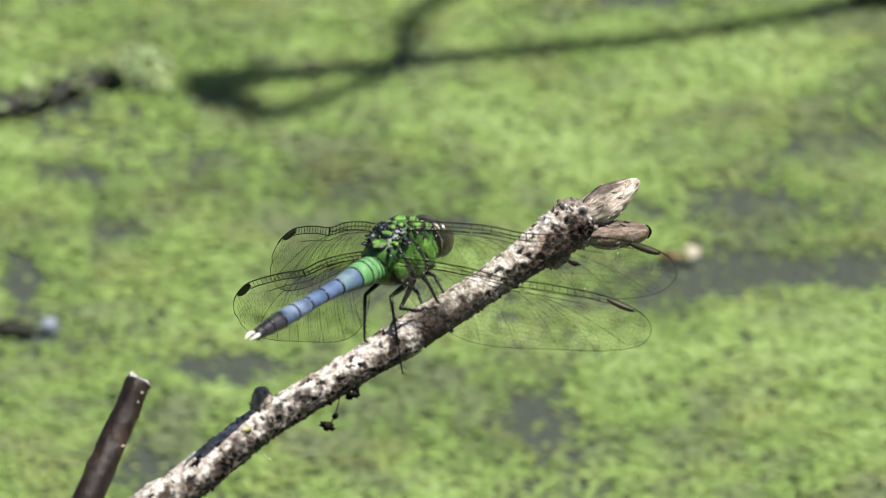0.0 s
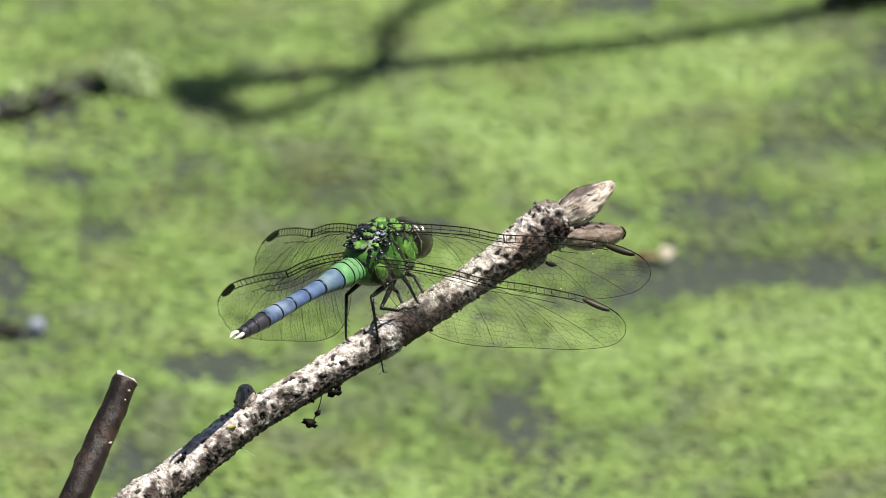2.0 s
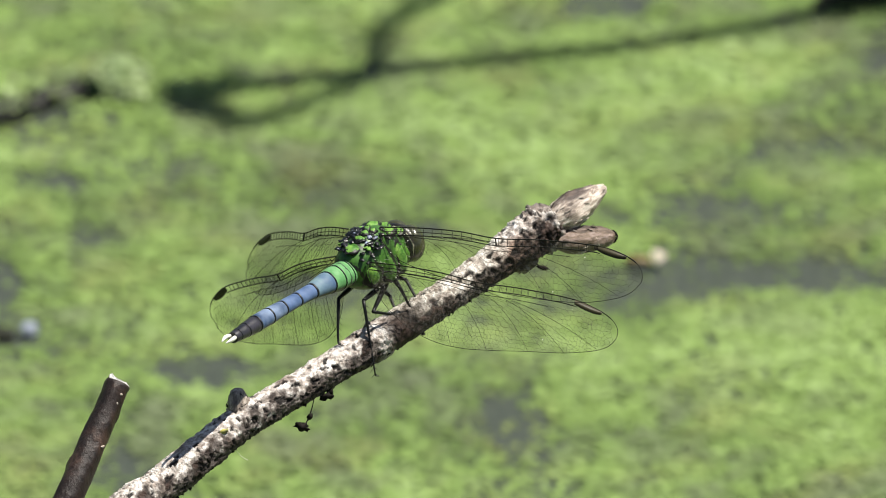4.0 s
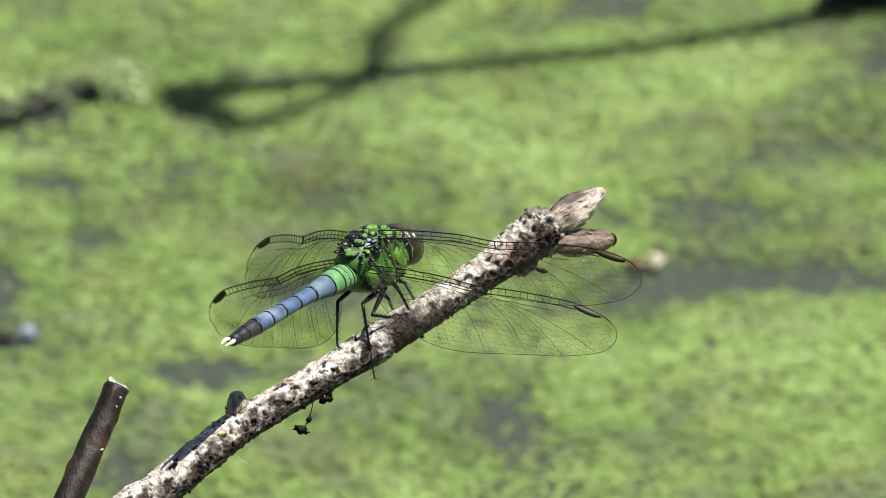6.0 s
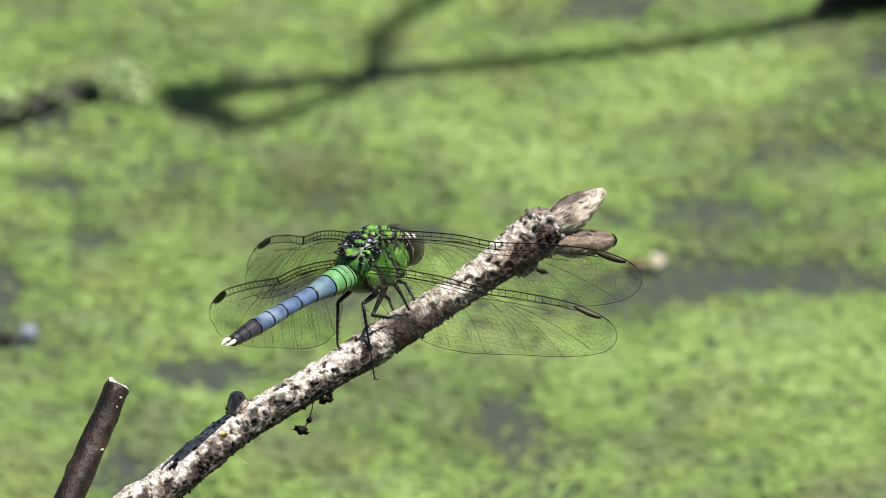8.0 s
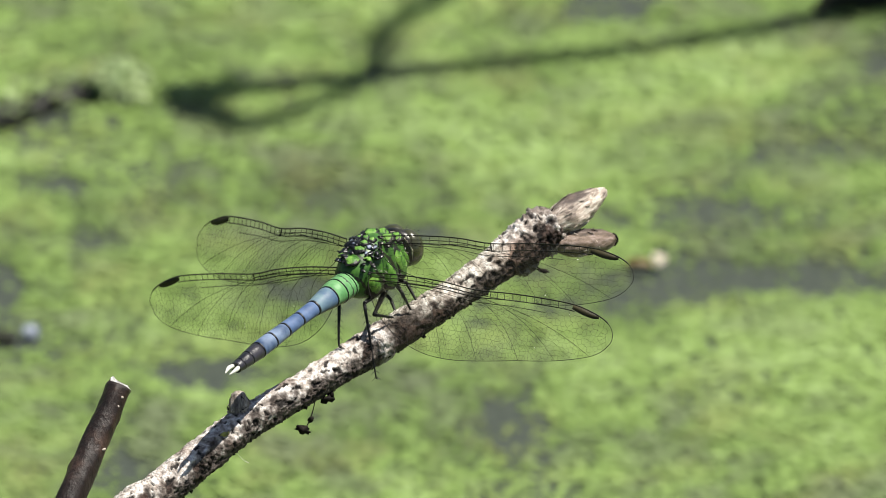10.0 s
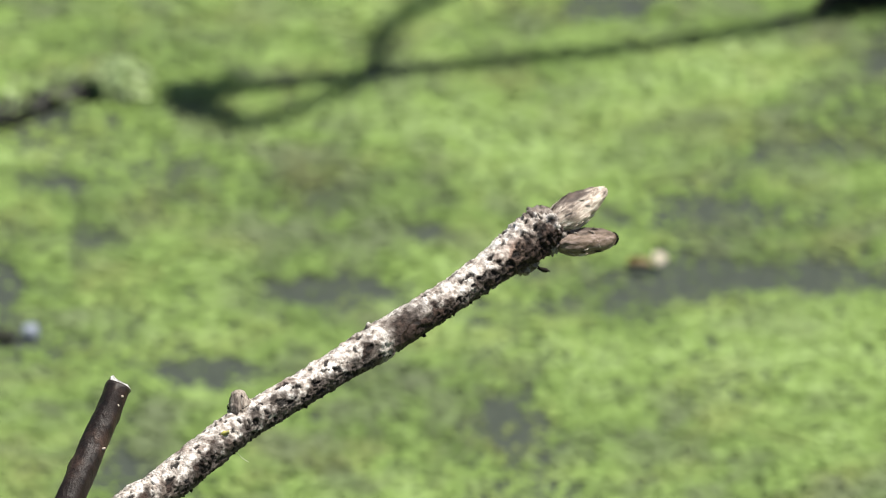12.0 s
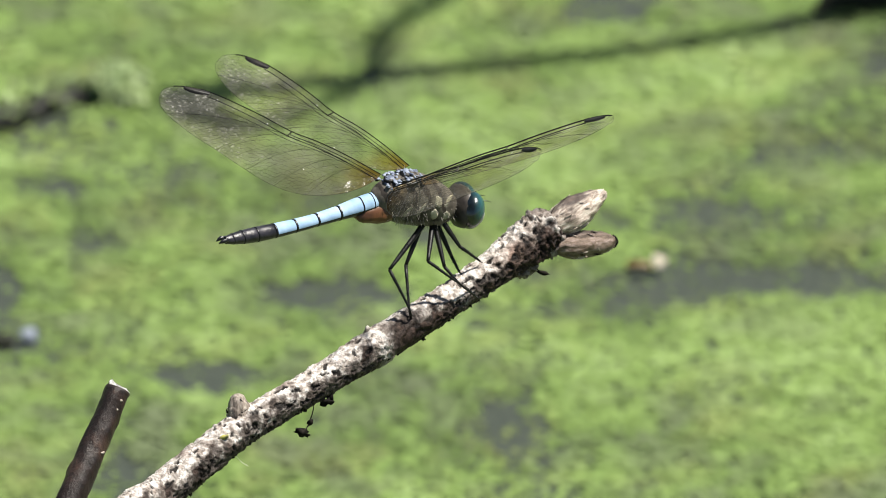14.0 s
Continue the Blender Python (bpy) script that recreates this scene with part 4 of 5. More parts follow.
    head = mesh_object("head", *join(blob(((hx - 0.15) * MM, 0, hz * MM), (1.35 * z * MM, 2.9 * z * wide * MM, 2.5 * z * MM), 22, 14, None, 0.06), blob(((hx + 1.3) * MM, 0, (hz - 0.2) * MM), (1.5 * z * MM, 1.5 * z * MM, 1.9 * z * MM), 16, 10)), spec["head_mat"], base)
    for s in (1, -1):
        mesh_object("eye", *placed(blob((0, 0, 0), (1.6 * z * MM, 1.95 * z * wide * MM, 2.3 * z * MM), 26, 18), pose((hx + 0.55) * MM, s * 1.22 * wide * MM, (hz + 0.15) * MM, s * 16, 0, s * 12)), spec["eye_mat"], head, spec["eye_label"])
    if spec["flank"] is None:
        mesh_object("head_band", *blob(((hx - 0.80) * MM, 0, (hz + 0.1) * MM), (0.14 * MM, 2.75 * MM, 2.35 * MM), 22, 10, None, 0.12, 2.0), CREAM, head, "cream line behind the eyes")
    mesh_object("face", *blob(((hx + 2.2) * MM, 0, (hz - 1.0) * MM), (1.1 * z * MM, 1.35 * z * MM, 1.35 * z * MM), 16, 10, None, 0.15), spec["face_mat"], head, spec["face_label"])
    mesh_object("frons", *blob(((hx + 2.05) * MM, 0, (hz + 0.75) * MM), (0.75 * z * MM, 0.85 * z * MM, 0.6 * z * MM), 14, 10, None, 0.1), BLACK, head, "glossy black forehead")
    for s in (1, -1):
        mesh_object("antenna", *tube([((hx + 2.2) * MM, s * 0.6 * MM, (hz + 1.0) * MM, 0.07 * MM), ((hx + 2.8) * MM, s * 0.75 * MM, (hz + 1.2) * MM, 0.05 * MM), ((hx + 3.5) * MM, s * 0.9 * MM, (hz + 1.1) * MM, 0.03 * MM)], 5, 4), BLACK, head)
    # abdomen: the first ring carries the others
    cuts, rad = spec["cuts"], spec["radius"]
    zc = spec["curve"]
    abdomen = None
    for i in range(len(cuts) - 1):
        ra, rb = [float(np.interp(c, *zip(*rad))) for c in (cuts[i], cuts[i + 1])]
        v, f, m = segment(cuts[i], cuts[i + 1], ra, rb, zc, 0.86, spec["belly"])
        ob = mesh_object("abdomen" if i == 0 else "abdomen_segment", v, f, [spec["rings"][i], BLACK], abdomen or base)
        ob.data.polygons.foreach_set("material_index", m)
        if i == 0:
            abdomen = tagged(ob, spec["abdomen_label"])
            abdomen.location = Vector(spec["joint"]) * MM
    x = cuts[-1]
    for s in (1, -1):
        q = spec["clasper"]
        mesh_object("cercus", *tube([(-(x - 0.3) * MM, s * 0.30 * MM, (zc(x) + 0.15) * MM, 0.26 * MM), (-(x + 0.8 * q) * MM, s * (0.25 + 0.25 * q) * MM, (zc(x) + 0.2) * MM, 0.27 * MM), (-(x + 1.9 * q) * MM, s * 0.30 * MM, zc(x) * MM, 0.07 * MM)], 9, 5), spec["cercus_mat"], abdomen)
    # legs
    legs = []
    for joints in spec["legs"]:
        joints = (Vector(joints[0]) + Vector((0, 0, spec["hip_lift"])), *joints[1:])
        o = Vector(joints[0]) * MM
        rel = [Vector(j) * MM - o for j in joints]
        thick = [0.38, 0.30, 0.18, 0.11, 0.08]
        leg = mesh_object("leg", *tube([(*(rel[0] * 0.999), 0.36 * MM), (*(rel[0].lerp(rel[1], 0.5)), 0.32 * MM), (*rel[1], 0.21 * MM)], 10, 4), spec["leg_mat"], base)
        leg.location = o
        low = [(*r, thick[k + 1] * MM * 0.78) for k, r in enumerate(rel[1:])]
        sets = [tube(low, 8, 5)]
        for a, b in zip(rel[1:], rel[2:]):
            d = (b - a)
            side = d.cross(Vector((0.3, 1, 0.2))).normalized()
            for k in range(int(d.length / (0.75 * MM))):
                p = a + d * ((k + 0.7) / (d.length / (0.75 * MM)))
                for sg in (1, -1):
                    e = p + (side * sg * 0.75 + d.normalized() * 0.55) * spec["spine"] * MM
                    sets.append(tube([(*p, 0.05 * MM), (*e, 0.014 * MM)], 4, 1))
        mesh_object("shin", *join(*sets), MATT, leg, "spiny black shin")
        end = rel[-1]
        claw = [tube([(*end, 0.09 * MM), (*(end + Vector((0.35 * MM, sg * 0.3 * MM, -0.12 * MM))), 0.03 * MM)], 5, 1) for sg in (1, -1)]
        mesh_object("claw", *join(*claw), BLACK, leg)
        legs.append(leg)
    # wings
    wings = {}
    for key, side, hind in (("LF", 1, False), ("RF", -1, False), ("LH", 1, True), ("RH", -1, True)):
        L = (spec["hind"] if hind else spec["fore"]) * MM
        main, net, film, cell = wing_parts(HIND if hind else FORE, L, hind, spec["seed"] + hind, spec["vein"], spec["rung"])
        w = mesh_object("hind_wing" if hind else "fore_wing", *wing_space(main, side), VEIN, base, "black main wing veins", smooth=False)
        mesh_object("vein_net", *wing_space(net, side), FINE_VEIN, w, "fine net of olive-brown veins", smooth=False)
        mesh_object("wing_film", *wing_space(film, side), spec["film"], w, spec["film_label"]).visible_shadow = False
        mesh_object("wing_spot", *wing_space(cell, side), spec["spot_mat"], w, "dark brown wing spot")
        w.location = Vector(spec["bases"][key]) * MM
        wings[key] = w
    return dict(thing=base, abdomen=abdomen, legs=legs, wings=wings, head=head)


POWDER = chitin("powdered_plate", (0.07, 0.085, 0.13), (0.27, 0.31, 0.39), 1000, 0.5, 0.4, 0.7)
GREEN = chitin("green_thorax", (0.026, 0.090, 0.010), (0.115, 0.245, 0.038), 900, 0.5, 0.25, 0.6)
DOWN = chitin("pale_down", (0.20, 0.19, 0.17), (0.42, 0.40, 0.36), 900, 0.6)
CREAM = chitin("cream_cuticle", (0.17, 0.16, 0.12), (0.36, 0.34, 0.26), 1100, 0.55, 0.3, 0.6)
GREEN_BODY = banded("green_body", ((0.008, 0.032, 0.005), (0.045, 0.130, 0.016)), ((0.004, 0.004, 0.004), (0.012, 0.016, 0.008)), 0.55, (-5.6, -2.6, 0.2, 3.0), 0.22, 0.42, belly=(-1.3, (0.012, 0.009, 0.007), (0.06, 0.05, 0.04)))
GREEN_PLATE = chitin("green_plate", (0.028, 0.100, 0.012), (0.140, 0.275, 0.052), 1100, 0.5, 0.25, 0.6)
GREEN_RING = banded("green_ring", ((0.055, 0.17, 0.055), (0.12, 0.27, 0.11)), ((0.008, 0.01, 0.008), (0.02, 0.03, 0.02)), 0.1, (-2.2,), 0.12, 0.4)
BLUE = chitin("dusty_blue", (0.026, 0.052, 0.115), (0.082, 0.125, 0.225), 330, 0.5, 0.3, 0.6)
BLOTCHED = chitin("blotched_blue", (0.018, 0.038, 0.085), (0.16, 0.21, 0.30), 260, 0.5, 0.3, 0.6)
TURNING = chitin("blue_green_ring", (0.045, 0.080, 0.145), (0.13, 0.20, 0.21), 260, 0.5, 0.3)
SOOT = chitin("sooty_blue", (0.003, 0.003, 0.005), (0.022, 0.020, 0.026), 520, 0.35, 0.45, 0.7)
SKY_BLUE = chitin("powder_blue", (0.19, 0.30, 0.44), (0.30, 0.42, 0.56), 420, 0.6, 0.25)
RUST = chitin("rusty_flank", (0.05, 0.018, 0.007), (0.14, 0.055, 0.02), 500, 0.45)
STRIPED = banded("brown_thorax", ((0.024, 0.020, 0.015), (0.115, 0.102, 0.082)), ((0.010, 0.008, 0.006), (0.042, 0.033, 0.026)), 0.6, (-5.0, -3.1, -1.2, 0.8, 2.8), 0.36, 0.6, 700, belly=(-1.2, (0.05, 0.042, 0.034), (0.17, 0.15, 0.12)))
DUSK = chitin("dark_head", (0.004, 0.0035, 0.003), (0.022, 0.018, 0.011), 600, 0.35)
GREY_HEAD = chitin("grey_head", (0.012, 0.010, 0.009), (0.055, 0.046, 0.038), 700, 0.5)
DARK_EYE = eye_material("brown_eye", (0.016, 0.015, 0.006), (0.075, 0.080, 0.026))
TEAL_EYE = eye_material("teal_eye", (0.022, 0.130, 0.130), (0.003, 0.006, 0.007), 0, 0.0063)
SPOT = chitin("wing_spot", (0.012, 0.010, 0.004), (0.032, 0.028, 0.010), 600, 0.5, 0.25)
DARK_SPOT = chitin("dark_wing_spot", (0.004, 0.004, 0.004), (0.022, 0.020, 0.017), 600, 0.5, 0.25)
PALE_FACE = chitin("pale_face", (0.32, 0.32, 0.27), (0.50, 0.50, 0.44), 600, 0.4)
GREEN_FACE = chitin("green_face", (0.10, 0.22, 0.04), (0.22, 0.38, 0.08), 600, 0.4)
CLEAR = membrane_material("clear_film", ((0.0, (0.86, 0.82, 0.68)), (0.14, (0.92, 0.925, 0.885)), (1.0, (0.945, 0.95, 0.92))), 0.006, 0.0)
SMOKY = membrane_material("smoky_film", ((0.02, (0.62, 0.34, 0.09)), (0.09, (0.78, 0.60, 0.30)), (0.17, (0.88, 0.865, 0.80)), (0.44, (0.87, 0.855, 0.80)), (0.58, (0.74, 0.69, 0.54)), (0.80, (0.80, 0.77, 0.66)), (1.0, (0.86, 0.85, 0.80))), 0.070, 0.05)

GREEN_FLY = dict(
    flank=None, belly=-0.4, size=1.04, wide=1.0, head=(4.95, 0.80), lump=1.0, label="green dragonfly with a dusty blue abdomen, perched on the twig", seed=2,
    thorax=((-7, 0.6, 1.8, 0.6), (-6.5, 1.8, 2.9, -1.0), (-5, 2.6, 4.0, -2.0), (-3, 2.95, 4.8, -2.8), (-1, 3.0, 5.0, -3.3), (1, 2.9, 4.5, -3.4), (3, 2.4, 3.5, -3.0), (4.3, 1.6, 2.5, -2.0), (5, 0.9, 1.5, -0.9)),
    spine=0.95, hip_lift=0.3, patches=(), hairs=160, hair_mat=DOWN, sides=((-4.3, 0.4, 1.20, 1.9, GREEN_PLATE), (-1.5, 0.7, 1.36, 2.7, GREEN), (1.45, 0.7, 1.40, 2.7, GREEN_PLATE), (3.5, 0.4, 0.75, 1.8, GREEN)), thorax_mat=GREEN_BODY, thorax_label="bright green thorax with black sutures", plate_x=(-6.0, 0.0),
    plates=((GREEN_PLATE, 6, "small green back plate", 1.0, 2.2), (BLACK, 58, "small black back plate", 0.45, 2.6), (POWDER, 9, "small grey back plate", 0.3, 2.2)), shields=((-5.6, 0.0, 0.85, 1.0, GREEN_PLATE), (-4.0, 0.0, 0.6, 0.7, GREEN_PLATE), (-2.9, 0.0, 0.5, 0.5, GREEN_PLATE), (-1.8, 0.45, 0.45, 0.4, GREEN_PLATE), (-1.8, -0.45, 0.45, 0.4, GREEN_PLATE), (0.5, -1.2, 1.0, 0.85, GREEN_PLATE), (0.5, 1.2, 1.0, 0.85, GREEN_PLATE), (2.7, -1.0, 0.9, 0.85, GREEN), (2.7, 1.0, 0.9, 0.85, GREEN)), neck_mat=DUSK, head_mat=DUSK, eye_mat=DARK_EYE, eye_label="glossy dark brown eye", face_mat=GREEN_FACE, face_label="green face",
    joint=(-5.8, 0, 0.6), cuts=(0, 1.3, 3.2, 5.0, 8.5, 11.8, 15.0, 18.0, 20.8, 23.0, 24.6, 25.6),
    radius=((0, 1.7), (2, 1.95), (4.3, 1.72), (6.5, 1.30), (9, 1.05), (12, 1.0), (15, 1.06), (18, 1.18), (21, 1.18), (23, 1.02), (25, 0.82), (26, 0.7)), curve=lambda x: -0.0012 * x * x,
    rings=(GREEN_RING, GREEN_RING, GREEN_RING, TURNING, BLUE, BLUE, BLOTCHED, BLOTCHED, SOOT, SOOT, SOOT), abdomen_label="blue abdomen with black rings and a sooty tip", clasper=1.0, cercus_mat=WHITE,
    legs=(((2.0, -1.4, -2.9), (-1.35, -4.77, -1.69), (-0.54, -5.85, -4.18)), ((0.6, -1.3, -3.3), (-6.46, -4.42, -3.29), (-3.38, -5.06, -4.54)), ((-1.5, -1.4, -3.3), (-6.34, -2.79, -2.31), (-7.18, -4.68, -6.76), (-7.91, -6.38, -10.91)), ((-2.5, 1.2, -2.9), (-8.07, -0.23, -2.31), (-9.77, -1.71, -6.82), (-10.08, -2.4, -7.26)), ((2.2, 0.8, -2.8), (2.76, -2.75, -2.61), (2.14, -5.26, -4.69)), ((0.8, 1.2, -3.2), (0.96, -1.77, -4.64), (-0.66, -4.25, -6.06))), leg_mat=MATT,
    fore=33.5, hind=32.0, vein=1.0, rung=0.034, film=CLEAR, film_label="clear wing film", spot_mat=SPOT,
    bases=dict(LF=(-2.8, 2.6, 4.5), RF=(-1.8, -1.4, 5.7), LH=(-5.8, 2.0, 2.0), RH=(-5.6, -2.5, 2.6)))

BLUE_FLY = dict(
    flank=RUST, belly=-0.08, size=1.04, wide=1.14, head=(5.75, 0.5), lump=0.72, label="powder-blue dragonfly with teal eyes and amber wing roots", seed=11,
    thorax=((-7.4, 0.6, 2, 0.4), (-6.6, 1.5, 3.1, -0.6), (-5, 2.1, 4.2, -1.4), (-3, 2.45, 4.9, -2.0), (-1, 2.4, 4.7, -2.2), (1, 2.3, 4.0, -2.3), (3, 1.95, 3.0, -2.1), (4.2, 1.3, 2.0, -1.4), (4.9, 0.8, 1.3, -0.7)),
    spine=0.5, hip_lift=0.8, patches=((2.5, 0.1, 0.72, 0.58, 20, CREAM), (0.7, 0.3, 0.5, 0.75, -20, CREAM), (0.9, 2.0, 0.55, 0.75, -25, CREAM), (2.4, 1.9, 0.30, 1.1, 38, CREAM), (-1.4, 0.9, 0.30, 1.0, 25, CREAM), (-3.2, 0.6, 0.30, 0.9, 25, CREAM)), hairs=340, hair_mat=DOWN, sides=(), thorax_mat=STRIPED, thorax_label="dark brown thorax with pale grey stripes", plate_x=(-6.2, -1.2),
    plates=((POWDER, 64, "pale blue powdered back plate", 0.1, 2.0), (DUSK, 8, "small brown back plate", 0.3, 2.0)), shields=((-5.4, 0.0, 0.7, 0.7, POWDER), (-3.4, 0.0, 0.6, 0.6, POWDER)), neck_mat=GREY_HEAD, head_mat=GREY_HEAD, eye_mat=TEAL_EYE, eye_label="glossy teal eye", face_mat=PALE_FACE, face_label="white face",
    joint=(-6.3, 0, 1.0), cuts=(0, 1.2, 2.8, 6.0, 9.2, 12.4, 15.4, 18.0, 20.0, 21.4, 22.4),
    radius=((0, 1.20), (2, 1.34), (4, 1.18), (7, 0.95), (10, 0.90), (14, 0.98), (17, 1.10), (19.5, 1.02), (21.5, 0.74), (22.5, 0.5)), curve=lambda x: -0.6 * math.sin(math.pi * min(1.0, x / 22.4)),
    rings=(SKY_BLUE, SKY_BLUE, SKY_BLUE, SKY_BLUE, SKY_BLUE, SKY_BLUE, SOOT, SOOT, SOOT, SOOT), abdomen_label="powder-blue abdomen with a black tip", clasper=0.55, cercus_mat=BLACK,
    legs=(((0.2, -1.2, -2.6), (-4.7, -4.25, -6.54), (-2.47, -7.35, -10.17), (-1.41, -7.1, -12.0)), ((0.4, -0.6, -2.7), (-1.47, -2.54, -6.68), (-1.88, -6.74, -10.85), (-1.5, -7.03, -11.87)), ((1.6, -1.2, -2.6), (-0.1, -5.06, -4.8), (3.15, -6.61, -6.43), (6.87, -5.54, -8.5)), ((2.0, -1.0, -2.5), (2.43, -5.09, -5.49), (4.3, -6.6, -7.03), (7.55, -5.81, -9.06)), ((2.6, 0.6, -2.2), (5.17, -1.79, -5.65), (6.06, -3.14, -7.15)), ((3.0, -0.9, -2.0), (4.99, -3.21, -3.52), (8.27, -3.52, -5.31))), leg_mat=MATT,
    fore=30, hind=29, vein=0.9, rung=0.018, film=SMOKY, film_label="smoky wing film, amber at the root", spot_mat=DARK_SPOT,
    bases=dict(LF=(-2.2, 1.7, 5.0), RF=(-2.2, -1.7, 5.0), LH=(-5.8, 1.8, 3.6), RH=(-5.8, -1.8, 3.6)))

build_water()
build_duckweed()
build_floating_plant()
build_driftwood()
build_litter()
build_overhanging_branch()
litter_bits = build_branch()
build_stick()
green_fly = build_dragonfly(GREEN_FLY)
blue_fly = build_dragonfly(BLUE_FLY)


# ---- movement ----
def turn_z(a):
    return Matrix.Rotation(radians(a), 4, "Z")


def wing_rows(fly, key, keys):
    """Rows for one wing from (seconds, forward sweep, lift, twist, beat): where beat is not 0 the wing beats about that pose."""
    s = 1 if key[0] == "L" else -1
    root = Matrix.Translation(fly["wings"][key].location.copy())

    def at(sweep, lift, twist):
        return root @ turn_z(-s * sweep) @ Matrix.Rotation(radians(s * lift), 4, "X") @ Matrix.Rotation(radians(-twist), 4, "Y")
    rows = []
    for (t, a, b, c, beat), after in zip(keys, keys[1:] + [None]):
        rows.append((t, at(a, b, c)))
        if after and (beat or after[4]):
            steps = round((after[0] - t) * FPS)
            for k in range(1, steps):
                u = k / steps
                amp = beat + (after[4] - beat) * u
                flap = amp * (1, -1)[k % 2]
                p = [x + (y - x) * u for x, y in zip((a, b, c), after[1:4])]
                rows.append((t + k / FPS, at(p[0], p[1] + flap, p[2] + 0.3 * flap)))
    return rows


def still(fly, leg, moves, until):
    """Rows that hold a leg where it stands while the body above it shifts, until it lets go."""
    first = moves[0][1]
    home = Matrix.Translation(leg.location.copy())
    return [(t, (m.inverted() @ first @ home) if t <= until else home @ pose(0, 0, 0, 0, 55, 0)) for t, m in moves]


def motions():
    green = [
        (0.00, pose(-0.0084, 0.0001, 0.1578, 0.0, 6.1, 54.3)),
        (8.40, pose(-0.0084, 0.0001, 0.1578, 0.0, 6.1, 54.3)),
        (10.30, pose(-0.0085, -0.0001, 0.1573, 0.0, 1.8, 57.0)),
        (10.50, pose(-0.0085, -0.0001, 0.1574, 0.0, 2.1, 57.2)),
        (10.70, pose(-0.0084, -0.0000, 0.1575, 0.0, 4.0, 58.7)),
        (10.90, pose(-0.0084, 0.0001, 0.1578, 0.0, 7.2, 58.4)),
        (11.00, pose(-0.0083, 0.0001, 0.1578, 0.0, 7.4, 59.1)),
        (11.10, pose(-0.0085, 0.0001, 0.1578, 0.0, 7.2, 56.9)),
        (11.20, pose(-0.0095, 0.0005, 0.1586, 0.0, 12.4, 45.9)),
        (11.30, pose(0.1112, -0.0249, 0.1244, 0.0, 36.1, 0.7)),
        (11.40, pose(0.1292, -0.0315, 0.1130, 0.0, 43.7, -3.3)),
        (11.80, pose(0.0030, -0.0398, 0.0987, 0.0, -5.0, -37.3)),
        (12.00, pose(-0.0740, -0.0348, 0.1079, 0.0, -44.4, -53.6)),
        (12.10, pose(-0.0865, -0.0172, 0.1382, 0.0, -39.0, -37.2)),
        (12.20, pose(-0.0367, -0.0140, 0.1512, 0.0, -8.1, -2.2)),
        (12.30, pose(-0.0545, 0.0005, 0.1684, 0.0, -1.4, -6.1)),
        (12.40, pose(-0.0960, 0.0029, 0.1725, 0.0, -11.6, -7.8)),
        (13.70, pose(-0.1188, -0.0044, 0.1605, 0.0, -35.1, -75.5)),
        (13.80, pose(-0.0852, -0.0048, 0.1594, 0.0, -18.0, -138.0)),
        (13.90, pose(-0.0813, -0.0077, 0.1542, 0.0, 0.2, -169.8)),
        (14.00, pose(-0.1114, -0.0101, 0.1500, 0.0, 0.2, -169.8)),
    ]
    walk(green_fly["thing"], green)
    waist = Matrix.Translation(green_fly["abdomen"].location.copy())
    walk(green_fly["abdomen"], [(t, waist @ turn_z(yaw) @ Matrix.Rotation(radians(pitch), 4, "Y")) for t, pitch, yaw in ((0, 1.9, 1.8), (8.4, 1.9, 1.8), (10.3, 0, 0), (14.0, 0, 0))])
    for leg in green_fly["legs"]:
        walk(leg, still(green_fly, leg, green, 11.2))
